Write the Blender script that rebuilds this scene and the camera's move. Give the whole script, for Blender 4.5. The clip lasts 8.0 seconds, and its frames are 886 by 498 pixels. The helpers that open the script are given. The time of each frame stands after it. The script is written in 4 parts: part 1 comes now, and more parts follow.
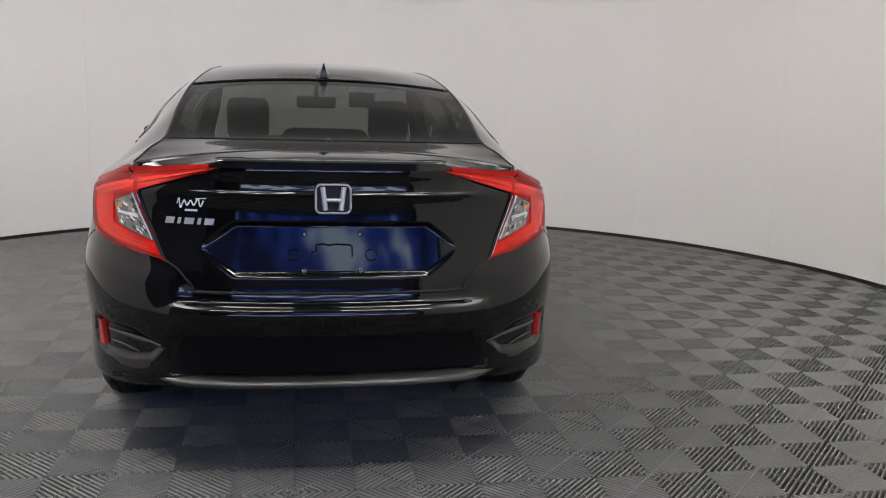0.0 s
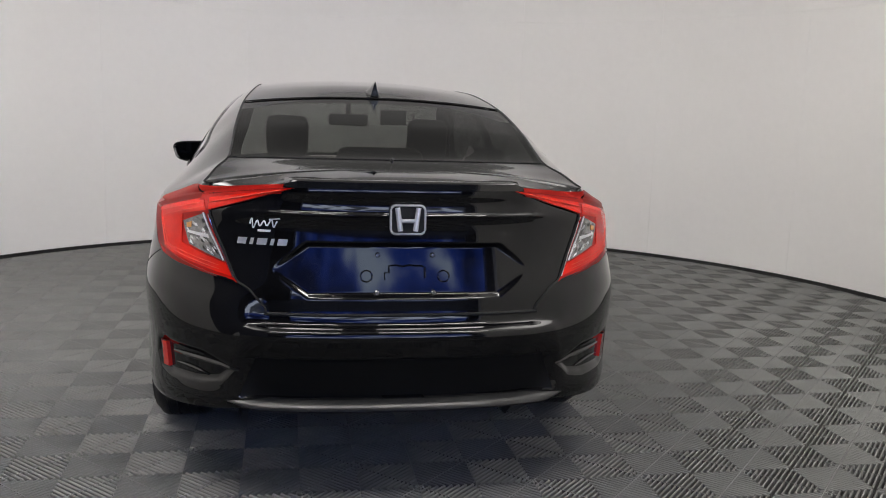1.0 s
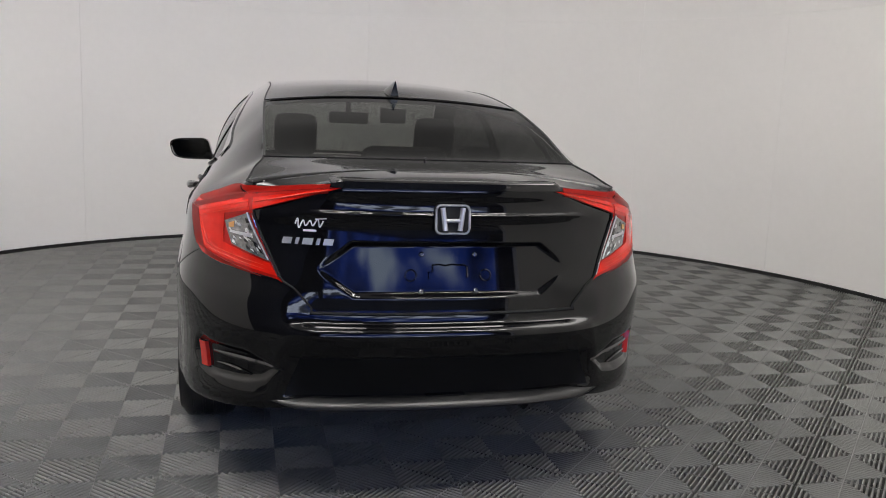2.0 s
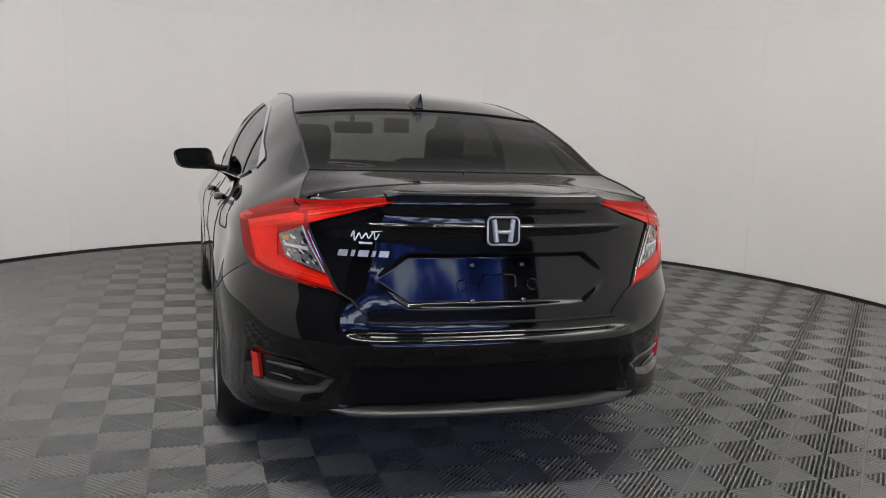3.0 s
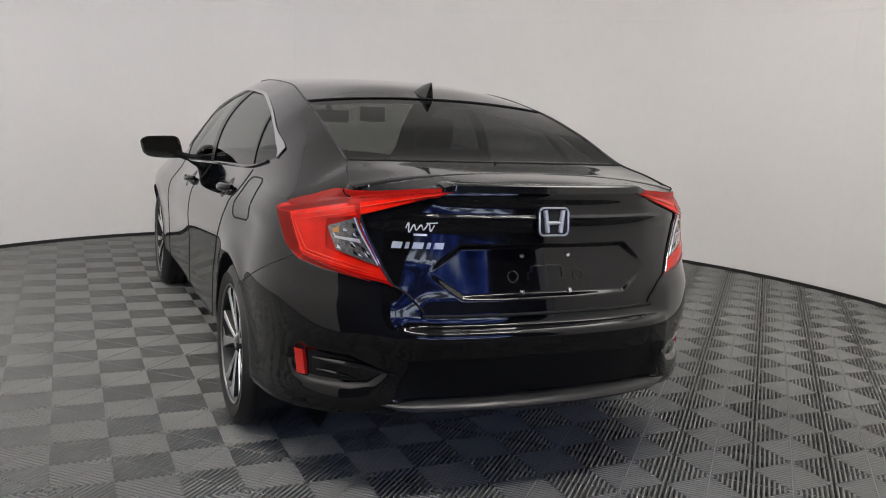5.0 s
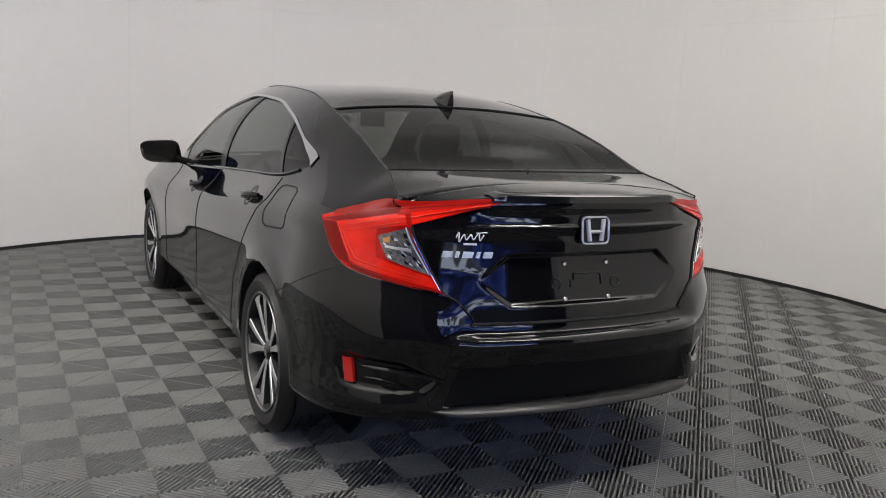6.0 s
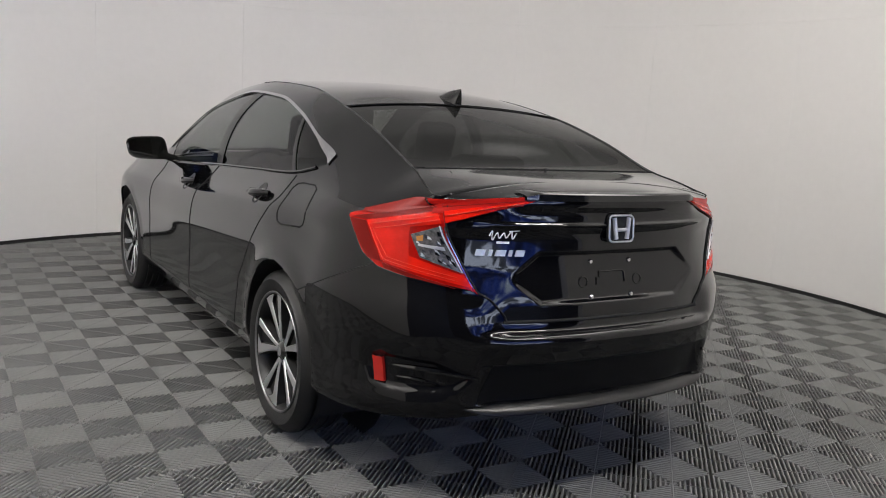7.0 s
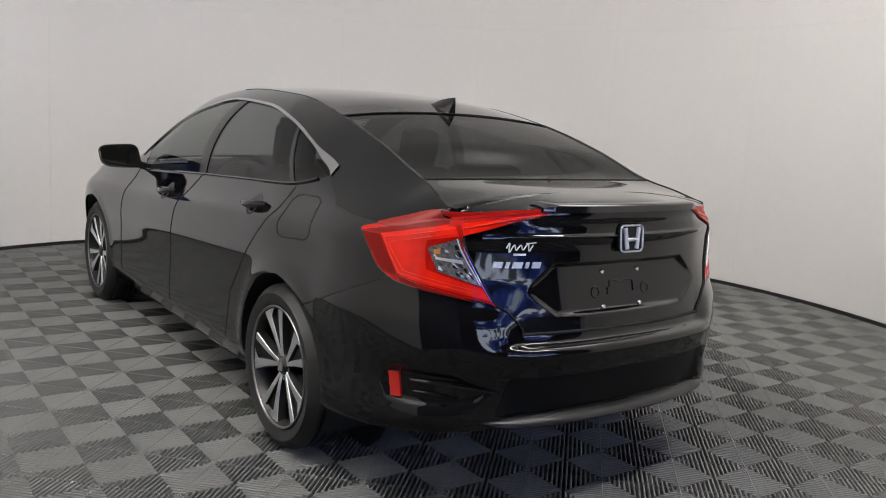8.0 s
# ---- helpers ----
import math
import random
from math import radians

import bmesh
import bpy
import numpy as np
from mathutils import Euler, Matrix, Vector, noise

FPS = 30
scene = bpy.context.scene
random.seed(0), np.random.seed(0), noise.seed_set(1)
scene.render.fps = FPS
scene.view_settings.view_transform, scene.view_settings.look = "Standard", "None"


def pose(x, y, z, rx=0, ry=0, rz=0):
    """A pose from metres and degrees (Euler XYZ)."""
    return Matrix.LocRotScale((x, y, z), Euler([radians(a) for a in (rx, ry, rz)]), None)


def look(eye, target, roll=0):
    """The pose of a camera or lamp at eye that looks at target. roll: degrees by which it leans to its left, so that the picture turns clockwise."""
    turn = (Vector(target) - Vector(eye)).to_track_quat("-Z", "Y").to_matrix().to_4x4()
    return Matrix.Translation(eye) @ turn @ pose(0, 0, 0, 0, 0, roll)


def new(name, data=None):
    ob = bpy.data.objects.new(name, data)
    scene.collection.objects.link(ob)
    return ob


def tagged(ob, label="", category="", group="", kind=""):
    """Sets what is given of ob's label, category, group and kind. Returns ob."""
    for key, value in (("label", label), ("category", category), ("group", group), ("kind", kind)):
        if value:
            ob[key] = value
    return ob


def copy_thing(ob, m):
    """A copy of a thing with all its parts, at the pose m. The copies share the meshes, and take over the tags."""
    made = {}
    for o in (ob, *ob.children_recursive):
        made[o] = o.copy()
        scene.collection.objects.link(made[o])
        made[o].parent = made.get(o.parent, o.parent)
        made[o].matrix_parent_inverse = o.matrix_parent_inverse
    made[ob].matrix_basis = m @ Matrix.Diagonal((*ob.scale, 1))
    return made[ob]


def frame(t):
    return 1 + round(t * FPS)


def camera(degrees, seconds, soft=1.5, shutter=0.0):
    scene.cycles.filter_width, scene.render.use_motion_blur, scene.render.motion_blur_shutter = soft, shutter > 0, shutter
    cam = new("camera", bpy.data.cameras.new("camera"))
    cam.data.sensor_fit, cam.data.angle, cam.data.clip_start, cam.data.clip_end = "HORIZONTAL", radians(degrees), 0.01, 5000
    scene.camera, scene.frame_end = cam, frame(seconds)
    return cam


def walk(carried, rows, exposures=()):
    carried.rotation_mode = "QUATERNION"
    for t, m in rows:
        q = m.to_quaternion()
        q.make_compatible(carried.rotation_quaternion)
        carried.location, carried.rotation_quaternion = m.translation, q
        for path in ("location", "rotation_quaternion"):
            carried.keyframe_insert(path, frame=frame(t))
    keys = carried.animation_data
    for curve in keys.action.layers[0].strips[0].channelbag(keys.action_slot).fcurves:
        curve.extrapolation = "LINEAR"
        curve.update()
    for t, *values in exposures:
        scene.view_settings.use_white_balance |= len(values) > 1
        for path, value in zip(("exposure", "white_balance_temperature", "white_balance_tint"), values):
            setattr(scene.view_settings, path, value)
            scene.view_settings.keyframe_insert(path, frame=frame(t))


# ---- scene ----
cam = camera(55.4, 8.0, 1.0)
PATH = [
    (0.0, (-0.109, -3.652, 1.269), (0.228, -1.712, 0.918), 1.6),
    (0.5, (-0.273, -3.616, 1.258), (0.096, -1.678, 0.933), 1.8),
    (1.0, (-0.385, -3.579, 1.277), (-0.015, -1.639, 0.962), 1.9),
    (1.5, (-0.507, -3.556, 1.274), (-0.089, -1.627, 0.949), 2.1),
    (3.0, (-1.008, -3.537, 1.307), (-0.422, -1.649, 0.999), 2.2),
    (3.5, (-1.109, -3.484, 1.283), (-0.467, -1.617, 0.959), 2.0),
    (4.0, (-1.253, -3.422, 1.277), (-0.549, -1.576, 0.965), 2.3),
    (5.5, (-1.611, -3.287, 1.304), (-0.743, -1.515, 0.974), 2.9),
    (6.0, (-1.792, -3.232, 1.319), (-0.867, -1.489, 0.996), 3.0),
    (6.5, (-1.929, -3.178, 1.326), (-0.946, -1.466, 1.005), 3.2),
    (7.0, (-2.047, -3.091, 1.307), (-1.005, -1.415, 0.985), 3.5),
    (7.5, (-2.159, -3.011, 1.305), (-1.056, -1.373, 0.989), 3.3),
    (8.0, (-2.242, -2.926, 1.332), (-1.08, -1.329, 1.017), 3.4),
]
walk(cam, [(t, look(eye, target, roll)) for t, eye, target, roll in PATH], [(0.0, 0.0), (8.0, 0.0)])

# ---- world ----
world = bpy.data.worlds.new("world")
scene.world = world
world.use_nodes = True
world.node_tree.nodes["Background"].inputs[0].default_value = (0.30, 0.42, 0.75, 1)
world.node_tree.nodes["Background"].inputs[1].default_value = 0.3

CEILING_GLOW = (0.28, 16.8)   # booth ceiling: its dim rest, peak of the glow fields added to light the booth
LAMP_POWER = 45.0        # emission of the ceiling tubes
DAYLIGHT = 1.8          # glow of the sky behind the open gate

# ---- materials ----
def material(name):
    m = bpy.data.materials.new(name)
    m.use_nodes = True
    return m, m.node_tree.nodes, m.node_tree.links, m.node_tree.nodes["Principled BSDF"]


def surface(name, colour, rough, metal=0.0, vary=0.15, scale=6.0, fine=90.0, bump=0.0, coat=0.0, object_random=0.0, rough_vary=0.12):
    """A plain procedural surface: colour and roughness that vary at two scales, and a fine relief."""
    m, n, l, p = material(name)
    tex = n.new("ShaderNodeTexCoord")
    big, small = n.new("ShaderNodeTexNoise"), n.new("ShaderNodeTexNoise")
    big.inputs["Scale"].default_value, small.inputs["Scale"].default_value = scale, fine
    big.inputs["Detail"].default_value = 5
    for t in (big, small):
        l.new(tex.outputs["Object"], t.inputs["Vector"])
    add = n.new("ShaderNodeMath"); add.operation = "MULTIPLY_ADD"
    add.inputs[1].default_value = 0.5
    l.new(small.outputs["Fac"], add.inputs[0]); l.new(big.outputs["Fac"], add.inputs[2])
    last = add.outputs[0]
    if object_random:
        info = n.new("ShaderNodeObjectInfo")
        more = n.new("ShaderNodeMath"); more.operation = "MULTIPLY_ADD"
        more.inputs[1].default_value = object_random
        l.new(info.outputs["Random"], more.inputs[0]); l.new(last, more.inputs[2])
        last = more.outputs[0]
    ramp = n.new("ShaderNodeMapRange")
    ramp.inputs[1].default_value, ramp.inputs[2].default_value = 0.35, 1.15 + object_random
    ramp.inputs[3].default_value, ramp.inputs[4].default_value = 1 - vary, 1 + vary
    l.new(last, ramp.inputs[0])
    mul = n.new("ShaderNodeVectorMath"); mul.operation = "SCALE"
    mul.inputs[0].default_value = colour
    l.new(ramp.outputs[0], mul.inputs["Scale"])
    l.new(mul.outputs[0], p.inputs["Base Color"])
    rr = n.new("ShaderNodeMapRange")
    rr.inputs[1].default_value, rr.inputs[2].default_value = 0.3, 1.2
    rr.inputs[3].default_value, rr.inputs[4].default_value = max(0.0, rough * (1 - rough_vary)), min(1.0, rough * (1 + rough_vary))
    l.new(last, rr.inputs[0]); l.new(rr.outputs[0], p.inputs["Roughness"])
    p.inputs["Metallic"].default_value = metal
    p.inputs["Coat Weight"].default_value = coat
    p.inputs["Coat Roughness"].default_value = 0.02
    if bump:
        b = n.new("ShaderNodeBump")
        b.inputs["Strength"].default_value, b.inputs["Distance"].default_value = bump, 0.002
        l.new(small.outputs["Fac"], b.inputs["Height"]); l.new(b.outputs[0], p.inputs["Normal"])
    return m


def glass(name, tint, haze=0.02):
    """A tinted pane: it lets coloured light straight through, and mirrors by Fresnel."""
    m, n, l, p = material(name)
    n.remove(p)
    clear, gloss, mix = n.new("ShaderNodeBsdfTransparent"), n.new("ShaderNodeBsdfGlossy"), n.new("ShaderNodeMixShader")
    weight, power, scale = n.new("ShaderNodeLayerWeight"), n.new("ShaderNodeMath"), n.new("ShaderNodeMath")
    clear.inputs[0].default_value = (*tint, 1)
    gloss.inputs["Roughness"].default_value = haze
    weight.inputs[0].default_value = 0.5
    power.operation, scale.operation = "POWER", "MULTIPLY_ADD"
    power.inputs[1].default_value = 5.0
    scale.inputs[1].default_value, scale.inputs[2].default_value = 0.92, 0.045
    l.new(weight.outputs["Facing"], power.inputs[0]); l.new(power.outputs[0], scale.inputs[0]); l.new(scale.outputs[0], mix.inputs[0])
    l.new(clear.outputs[0], mix.inputs[1]); l.new(gloss.outputs[0], mix.inputs[2])
    l.new(mix.outputs[0], n["Material Output"].inputs[0])
    return m


def glow(name, colour, strength):
    m, n, l, p = material(name)
    p.inputs["Base Color"].default_value = (*[min(0.8, c) for c in colour], 1)
    p.inputs["Emission Color"].default_value = (*colour, 1)
    p.inputs["Emission Strength"].default_value = strength
    return m


PAINT = surface("black_pearl_paint", (0.0045, 0.0045, 0.0050), 0.08, vary=0.1, scale=3, fine=900, coat=1.0)
PAINT.node_tree.nodes["Principled BSDF"].inputs["Coat IOR"].default_value = 1.42
PAINT.node_tree.nodes["Principled BSDF"].inputs["Coat Roughness"].default_value = 0.035
PAINT.node_tree.nodes["Principled BSDF"].inputs["Specular IOR Level"].default_value = 0.08
GLOSS_BLACK = surface("gloss_black", (0.006, 0.006, 0.006), 0.12, coat=0.6)
SATIN_BLACK = surface("satin_black_plastic", (0.014, 0.014, 0.015), 0.42, vary=0.2, fine=500, bump=0.25)
PILLAR = surface("black_pillar_film", (0.012, 0.012, 0.012), 0.25, vary=0.1)
SEAM = surface("seam_shadow_rubber", (0.004, 0.004, 0.004), 0.8)
RUBBER = surface("tyre_rubber", (0.013, 0.013, 0.0135), 0.48, vary=0.25, scale=12, fine=300, bump=0.3)
RUBBER.node_tree.nodes["Principled BSDF"].inputs["Specular IOR Level"].default_value = 0.45
CHROME = surface("chrome", (0.72, 0.72, 0.74), 0.12, metal=1.0, vary=0.05)
MACHINED = surface("machined_alloy", (0.80, 0.80, 0.81), 0.38, metal=1.0, vary=0.08, fine=400)
RIM_GREY = surface("dull_rim_alloy", (0.20, 0.20, 0.205), 0.4, metal=0.8, vary=0.1)
WHEEL_DARK = surface("wheel_pocket_black", (0.008, 0.008, 0.0085), 0.45)
RED_LENS = surface("red_lamp_lens", (0.40, 0.006, 0.003), 0.16, vary=0.2, scale=18, fine=300, coat=0.6)
# the lamps are off: these two brighter reds put the lens's glow into colour
RED_BRIGHT = surface("bright_red_light_guide", (0.66, 0.012, 0.004), 0.22, vary=0.30, scale=14, fine=420, bump=0.25, coat=0.5)
RED_GLOW = surface("painted_glow_guide_edge", (0.75, 0.05, 0.02), 0.2, coat=0.5)
RED_DARK = surface("smoked_red_lens", (0.17, 0.006, 0.004), 0.36, vary=0.2)
RED_CAP = surface("red_lamp_cap", (0.34, 0.007, 0.004), 0.36, vary=0.15)
for lens_red in (RED_LENS, RED_BRIGHT, RED_DARK, RED_CAP):
    lens_red.node_tree.nodes["Principled BSDF"].inputs["Specular IOR Level"].default_value = 0.12
CLEAR_LENS = surface("clear_lamp_reflector", (0.26, 0.25, 0.24), 0.12, metal=0.6, vary=0.9, scale=90, fine=120, bump=1.0, coat=1.0)
SILVER = surface("brushed_silver", (0.62, 0.62, 0.63), 0.38, metal=0.6, vary=0.08)
AMBER = surface("amber_bulb", (0.48, 0.22, 0.06), 0.25, coat=0.6)
REAR_GLASS = glass("tinted_rear_glass", (0.17, 0.17, 0.165), 0.0)
SIDE_GLASS = glass("tinted_side_glass", (0.26, 0.27, 0.27), 0.0)
FRONT_GLASS = glass("windscreen_glass", (0.80, 0.86, 0.82), 0.0)
CABIN = surface("dark_cabin_fabric", (0.018, 0.018, 0.019), 0.85, vary=0.3, fine=250, bump=0.3)
LINER = surface("headliner_fabric", (0.10, 0.098, 0.092), 0.9, vary=0.1)
STICKER = surface("white_vinyl", (0.80, 0.80, 0.80), 0.5)
WALL_WHITE = surface("white_wall_vinyl", (0.83, 0.815, 0.80), 0.48, vary=0.035, scale=0.8, fine=18, object_random=0.08)
CEILING_WHITE = surface("white_ceiling", (0.72, 0.72, 0.71), 0.8, vary=0.05, scale=1.0)
TRIM_BLACK = surface("black_base_trim", (0.012, 0.012, 0.012), 0.55, vary=0.3)
HALL = surface("hall_paint", (0.05, 0.052, 0.06), 0.7, vary=0.2, scale=0.6)
TILE = surface("grey_floor_tile", (0.170, 0.172, 0.166), 0.58, vary=0.16, scale=7.0, fine=160, object_random=0.25, bump=0.15)
TILE_BED = surface("tile_slot_bed", (0.018, 0.018, 0.018), 0.8, vary=0.3, scale=9)
TILE.node_tree.nodes["Principled BSDF"].inputs["Specular IOR Level"].default_value = 0.22
INSERT = surface("satin_black_insert", (0.006, 0.006, 0.006), 0.33, vary=0.15, fine=400, bump=0.1)
INSERT.node_tree.nodes["Principled BSDF"].inputs["Specular IOR Level"].default_value = 0.2
STRIP_GREY = surface("satin_grey_plastic", (0.010, 0.010, 0.0105), 0.30, vary=0.15, fine=400, bump=0.1)
STRIP_GREY.node_tree.nodes["Principled BSDF"].inputs["Specular IOR Level"].default_value = 0.5
TUBE = glow("ceiling_tube_light", (1.0, 0.965, 0.93), LAMP_POWER)
def ceiling_fill(name, colour, low, high, middle, spread, squeeze, reach, east):
    """A dim ceiling with an added glow field on each side of the car, fading outwards; the eastern one is dimmed."""
    m, n, l, p = material(name)
    p.inputs["Base Color"].default_value = (0.10, 0.10, 0.10, 1)
    p.inputs["Roughness"].default_value = 0.8
    p.inputs["Emission Color"].default_value = (*colour, 1)
    geo, fade = n.new("ShaderNodeNewGeometry"), n.new("ShaderNodeMapRange")
    last = geo.outputs["Position"]
    for how, value in (("SUBTRACT", middle), ("ABSOLUTE", None), ("SUBTRACT", (spread, 0, 0)), ("MULTIPLY", squeeze), ("LENGTH", None)):
        node = n.new("ShaderNodeVectorMath")
        node.operation = how
        if value:
            node.inputs[1].default_value = value
        l.new(last, node.inputs[0])
        last = node.outputs["Value" if how == "LENGTH" else "Vector"]
    split, dim = n.new("ShaderNodeSeparateXYZ"), n.new("ShaderNodeMapRange")
    l.new(geo.outputs["Position"], split.inputs[0]); l.new(split.outputs[0], dim.inputs[0])
    dim.inputs[1].default_value, dim.inputs[2].default_value, dim.inputs[3].default_value, dim.inputs[4].default_value = -1.0, 1.0, high, high * east
    l.new(last, fade.inputs[0]); l.new(dim.outputs[0], fade.inputs[3])
    fade.interpolation_type = "SMOOTHSTEP"
    fade.inputs[1].default_value, fade.inputs[2].default_value, fade.inputs[4].default_value = 0.3, reach, low
    l.new(fade.outputs[0], p.inputs["Emission Strength"])
    return m


CEILING_FILL = ceiling_fill("dim_ceiling_added_glow", (1.0, 0.965, 0.93), CEILING_GLOW[0], CEILING_GLOW[1], (-0.12, -0.2, 3.95), 2.4, (1.0, 0.65, 0.0), 1.3, 0.31)


def sky_card(name, blue, white, strength, yard):
    """Daylight outside: deep blue above, a bright yard with pale and dark patches below."""
    m, n, l, p = material(name)
    geo, tex, ramp, mix, power, split, low, patch, tone, both, glow_mix = (n.new("ShaderNode" + k) for k in ("NewGeometry", "TexNoise", "MapRange", "Mix", "MapRange", "SeparateXYZ", "MapRange", "TexNoise", "MapRange", "Mix", "Mix"))
    mix.data_type = both.data_type = "RGBA"
    tex.inputs["Scale"].default_value, tex.inputs["Detail"].default_value = 1.15, 2
    patch.inputs["Scale"].default_value, patch.inputs["Detail"].default_value = 1.3, 1
    l.new(geo.outputs["Position"], tex.inputs["Vector"]); l.new(geo.outputs["Position"], patch.inputs["Vector"]); l.new(geo.outputs["Position"], split.inputs[0])
    ramp.inputs[1].default_value, ramp.inputs[2].default_value = 0.56, 0.70
    power.inputs[1].default_value, power.inputs[2].default_value, power.inputs[3].default_value, power.inputs[4].default_value = 0.40, 0.70, 0.16 * strength, 1.9 * strength
    mix.inputs[6].default_value, mix.inputs[7].default_value = (*blue, 1), (*white, 1)
    l.new(tex.outputs["Fac"], ramp.inputs[0]); l.new(ramp.outputs[0], mix.inputs[0]); l.new(tex.outputs["Fac"], power.inputs[0])
    band = n.new("ShaderNodeValToRGB")
    while len(band.color_ramp.elements) < 4:
        band.color_ramp.elements.new(0.5)
    for stop, (at, level) in zip(band.color_ramp.elements, ((0.06, 0.0), (0.10, 1.0), (0.325, 1.0), (0.356, 0.0))):
        stop.position, stop.color = at, (level, level, level, 1)
    low.inputs[1].default_value, low.inputs[2].default_value, low.inputs[3].default_value, low.inputs[4].default_value = 0.0, 5.0, 0.0, 1.0
    l.new(split.outputs[2], low.inputs[0]); l.new(low.outputs[0], band.inputs[0])
    tone.inputs[1].default_value, tone.inputs[2].default_value, tone.inputs[3].default_value, tone.inputs[4].default_value = 0.46, 0.54, 0.10 * yard, yard
    l.new(patch.outputs["Fac"], tone.inputs[0])
    l.new(band.outputs[0], both.inputs[0]); l.new(mix.outputs[2], both.inputs[6]); both.inputs[7].default_value = (0.70, 0.79, 1.0, 1)
    l.new(band.outputs[0], glow_mix.inputs[0]); l.new(power.outputs[0], glow_mix.inputs[2]); l.new(tone.outputs[0], glow_mix.inputs[3])
    l.new(both.outputs[2], p.inputs["Emission Color"]); l.new(glow_mix.outputs[0], p.inputs["Emission Strength"])
    p.inputs["Base Color"].default_value = (0.1, 0.15, 0.3, 1)
    return m


SKY_CARD = sky_card("daylight_backdrop", (0.05, 0.13, 0.80), (0.62, 0.76, 1.0), DAYLIGHT, 6.0)


# ---- mesh tools ----
def part(name, bm, mat, parent=None, label="", smooth=True):
    """Links a bmesh as one mesh object under a thing or under a part."""
    me = bpy.data.meshes.new(name)
    bmesh.ops.recalc_face_normals(bm, faces=bm.faces) if len(bm.faces) < 60000 else None
    bm.to_mesh(me)
    bm.free()
    if smooth:
        me.shade_smooth()
        me.set_sharp_from_angle(angle=radians(42))
    me.materials.append(mat)
    ob = new(name, me)
    if parent:
        ob.parent = parent
    if label:
        tagged(ob, label)
    return ob


def curve(*pts):
    """A smooth monotone curve through (at, value) pairs; constant outside."""
    xs, ys = np.array([p[0] for p in pts], float), np.array([p[1] for p in pts], float)
    h, d = np.diff(xs), np.diff(ys) / np.diff(xs)
    m = np.zeros(len(xs))
    for i in range(1, len(xs) - 1):
        if d[i - 1] * d[i] > 0:
            w1, w2 = 2 * h[i] + h[i - 1], h[i] + 2 * h[i - 1]
            m[i] = (w1 + w2) / (w1 / d[i - 1] + w2 / d[i])
    m[0], m[-1] = d[0], d[-1]

    def f(x):
        if x <= xs[0]:
            return float(ys[0])
        if x >= xs[-1]:
            return float(ys[-1])
        i = int(np.searchsorted(xs, x)) - 1
        t = (x - xs[i]) / h[i]
        return float((1 + 2 * t) * (1 - t) ** 2 * ys[i] + t * (1 - t) ** 2 * h[i] * m[i] + t * t * (3 - 2 * t) * ys[i + 1] + t * t * (t - 1) * h[i] * m[i + 1])
    return f


def line(*pts):
    xs, ys = [p[0] for p in pts], [p[1] for p in pts]
    return lambda x: float(np.interp(x, xs, ys))


def step(a, b, x):
    t = min(1.0, max(0.0, (x - a) / (b - a)))
    return t * t * (3 - 2 * t)


def inside(poly, x, z):
    """Distance to a polygon's outline, positive within it."""
    hit, best = False, 1e9
    for (ax, az), (bx, bz) in zip(poly, poly[1:] + poly[:1]):
        if (az > z) != (bz > z) and x < (bx - ax) * (z - az) / (bz - az) + ax:
            hit = not hit
        ex, ez = bx - ax, bz - az
        t = min(1, max(0, ((x - ax) * ex + (z - az) * ez) / (ex * ex + ez * ez)))
        best = min(best, math.hypot(x - ax - t * ex, z - az - t * ez))
    return best if hit else -best


def grid(rows, bm=None, flip=False, close=False):
    """Faces between rows of points."""
    bm = bm or bmesh.new()
    vs = [[bm.verts.new(p) for p in r] for r in rows]
    for a, b in zip(vs, vs[1:]):
        n = len(a)
        for i in range(n if close else n - 1):
            q = (a[i], a[(i + 1) % n], b[(i + 1) % n], b[i])
            try:
                bm.faces.new(q[::-1] if flip else q)
            except ValueError:
                pass
    return bm


def box(bm, lo, hi, m=None, bevel=0.0):
    geo = bmesh.ops.create_cube(bm, size=1.0)["verts"]
    for v in geo:
        p = Vector([lo[i] + (hi[i] - lo[i]) * (v.co[i] + 0.5) for i in range(3)])
        v.co = p
    if bevel:
        edges = list({e for v in geo for e in v.link_edges})
        out = bmesh.ops.bevel(bm, geom=edges, offset=bevel, segments=2, affect="EDGES", profile=0.5)
        geo = list({v for f in out["faces"] for v in f.verts} | {v for v in geo if v.is_valid})
    if m is not None:
        for v in geo:
            v.co = m @ v.co
    return bm


def tube(pts, r, bm=None, sides=6, closed=False, taper=None):
    """A tube along points."""
    bm = bm or bmesh.new()
    pts = [Vector(p) for p in pts]
    rings, n = [], len(pts)
    up = Vector((0, 0, 1))
    for i, p in enumerate(pts):
        a, b = (pts[(i - 1) % n], pts[(i + 1) % n]) if closed else (pts[max(0, i - 1)], pts[min(n - 1, i + 1)])
        d = (b - a).normalized()
        u = d.cross(up) if abs(d.dot(up)) < 0.95 else d.cross(Vector((1, 0, 0)))
        u.normalize()
        v = d.cross(u)
        rr = r * (taper(i / (n - 1)) if taper else 1)
        rings.append([p + rr * (math.cos(k * math.tau / sides) * u + math.sin(k * math.tau / sides) * v) for k in range(sides)])
    if closed:
        rings.append(rings[0])
    grid(rings, bm, close=True)
    if not closed:
        bm.verts.ensure_lookup_table()
    return bm


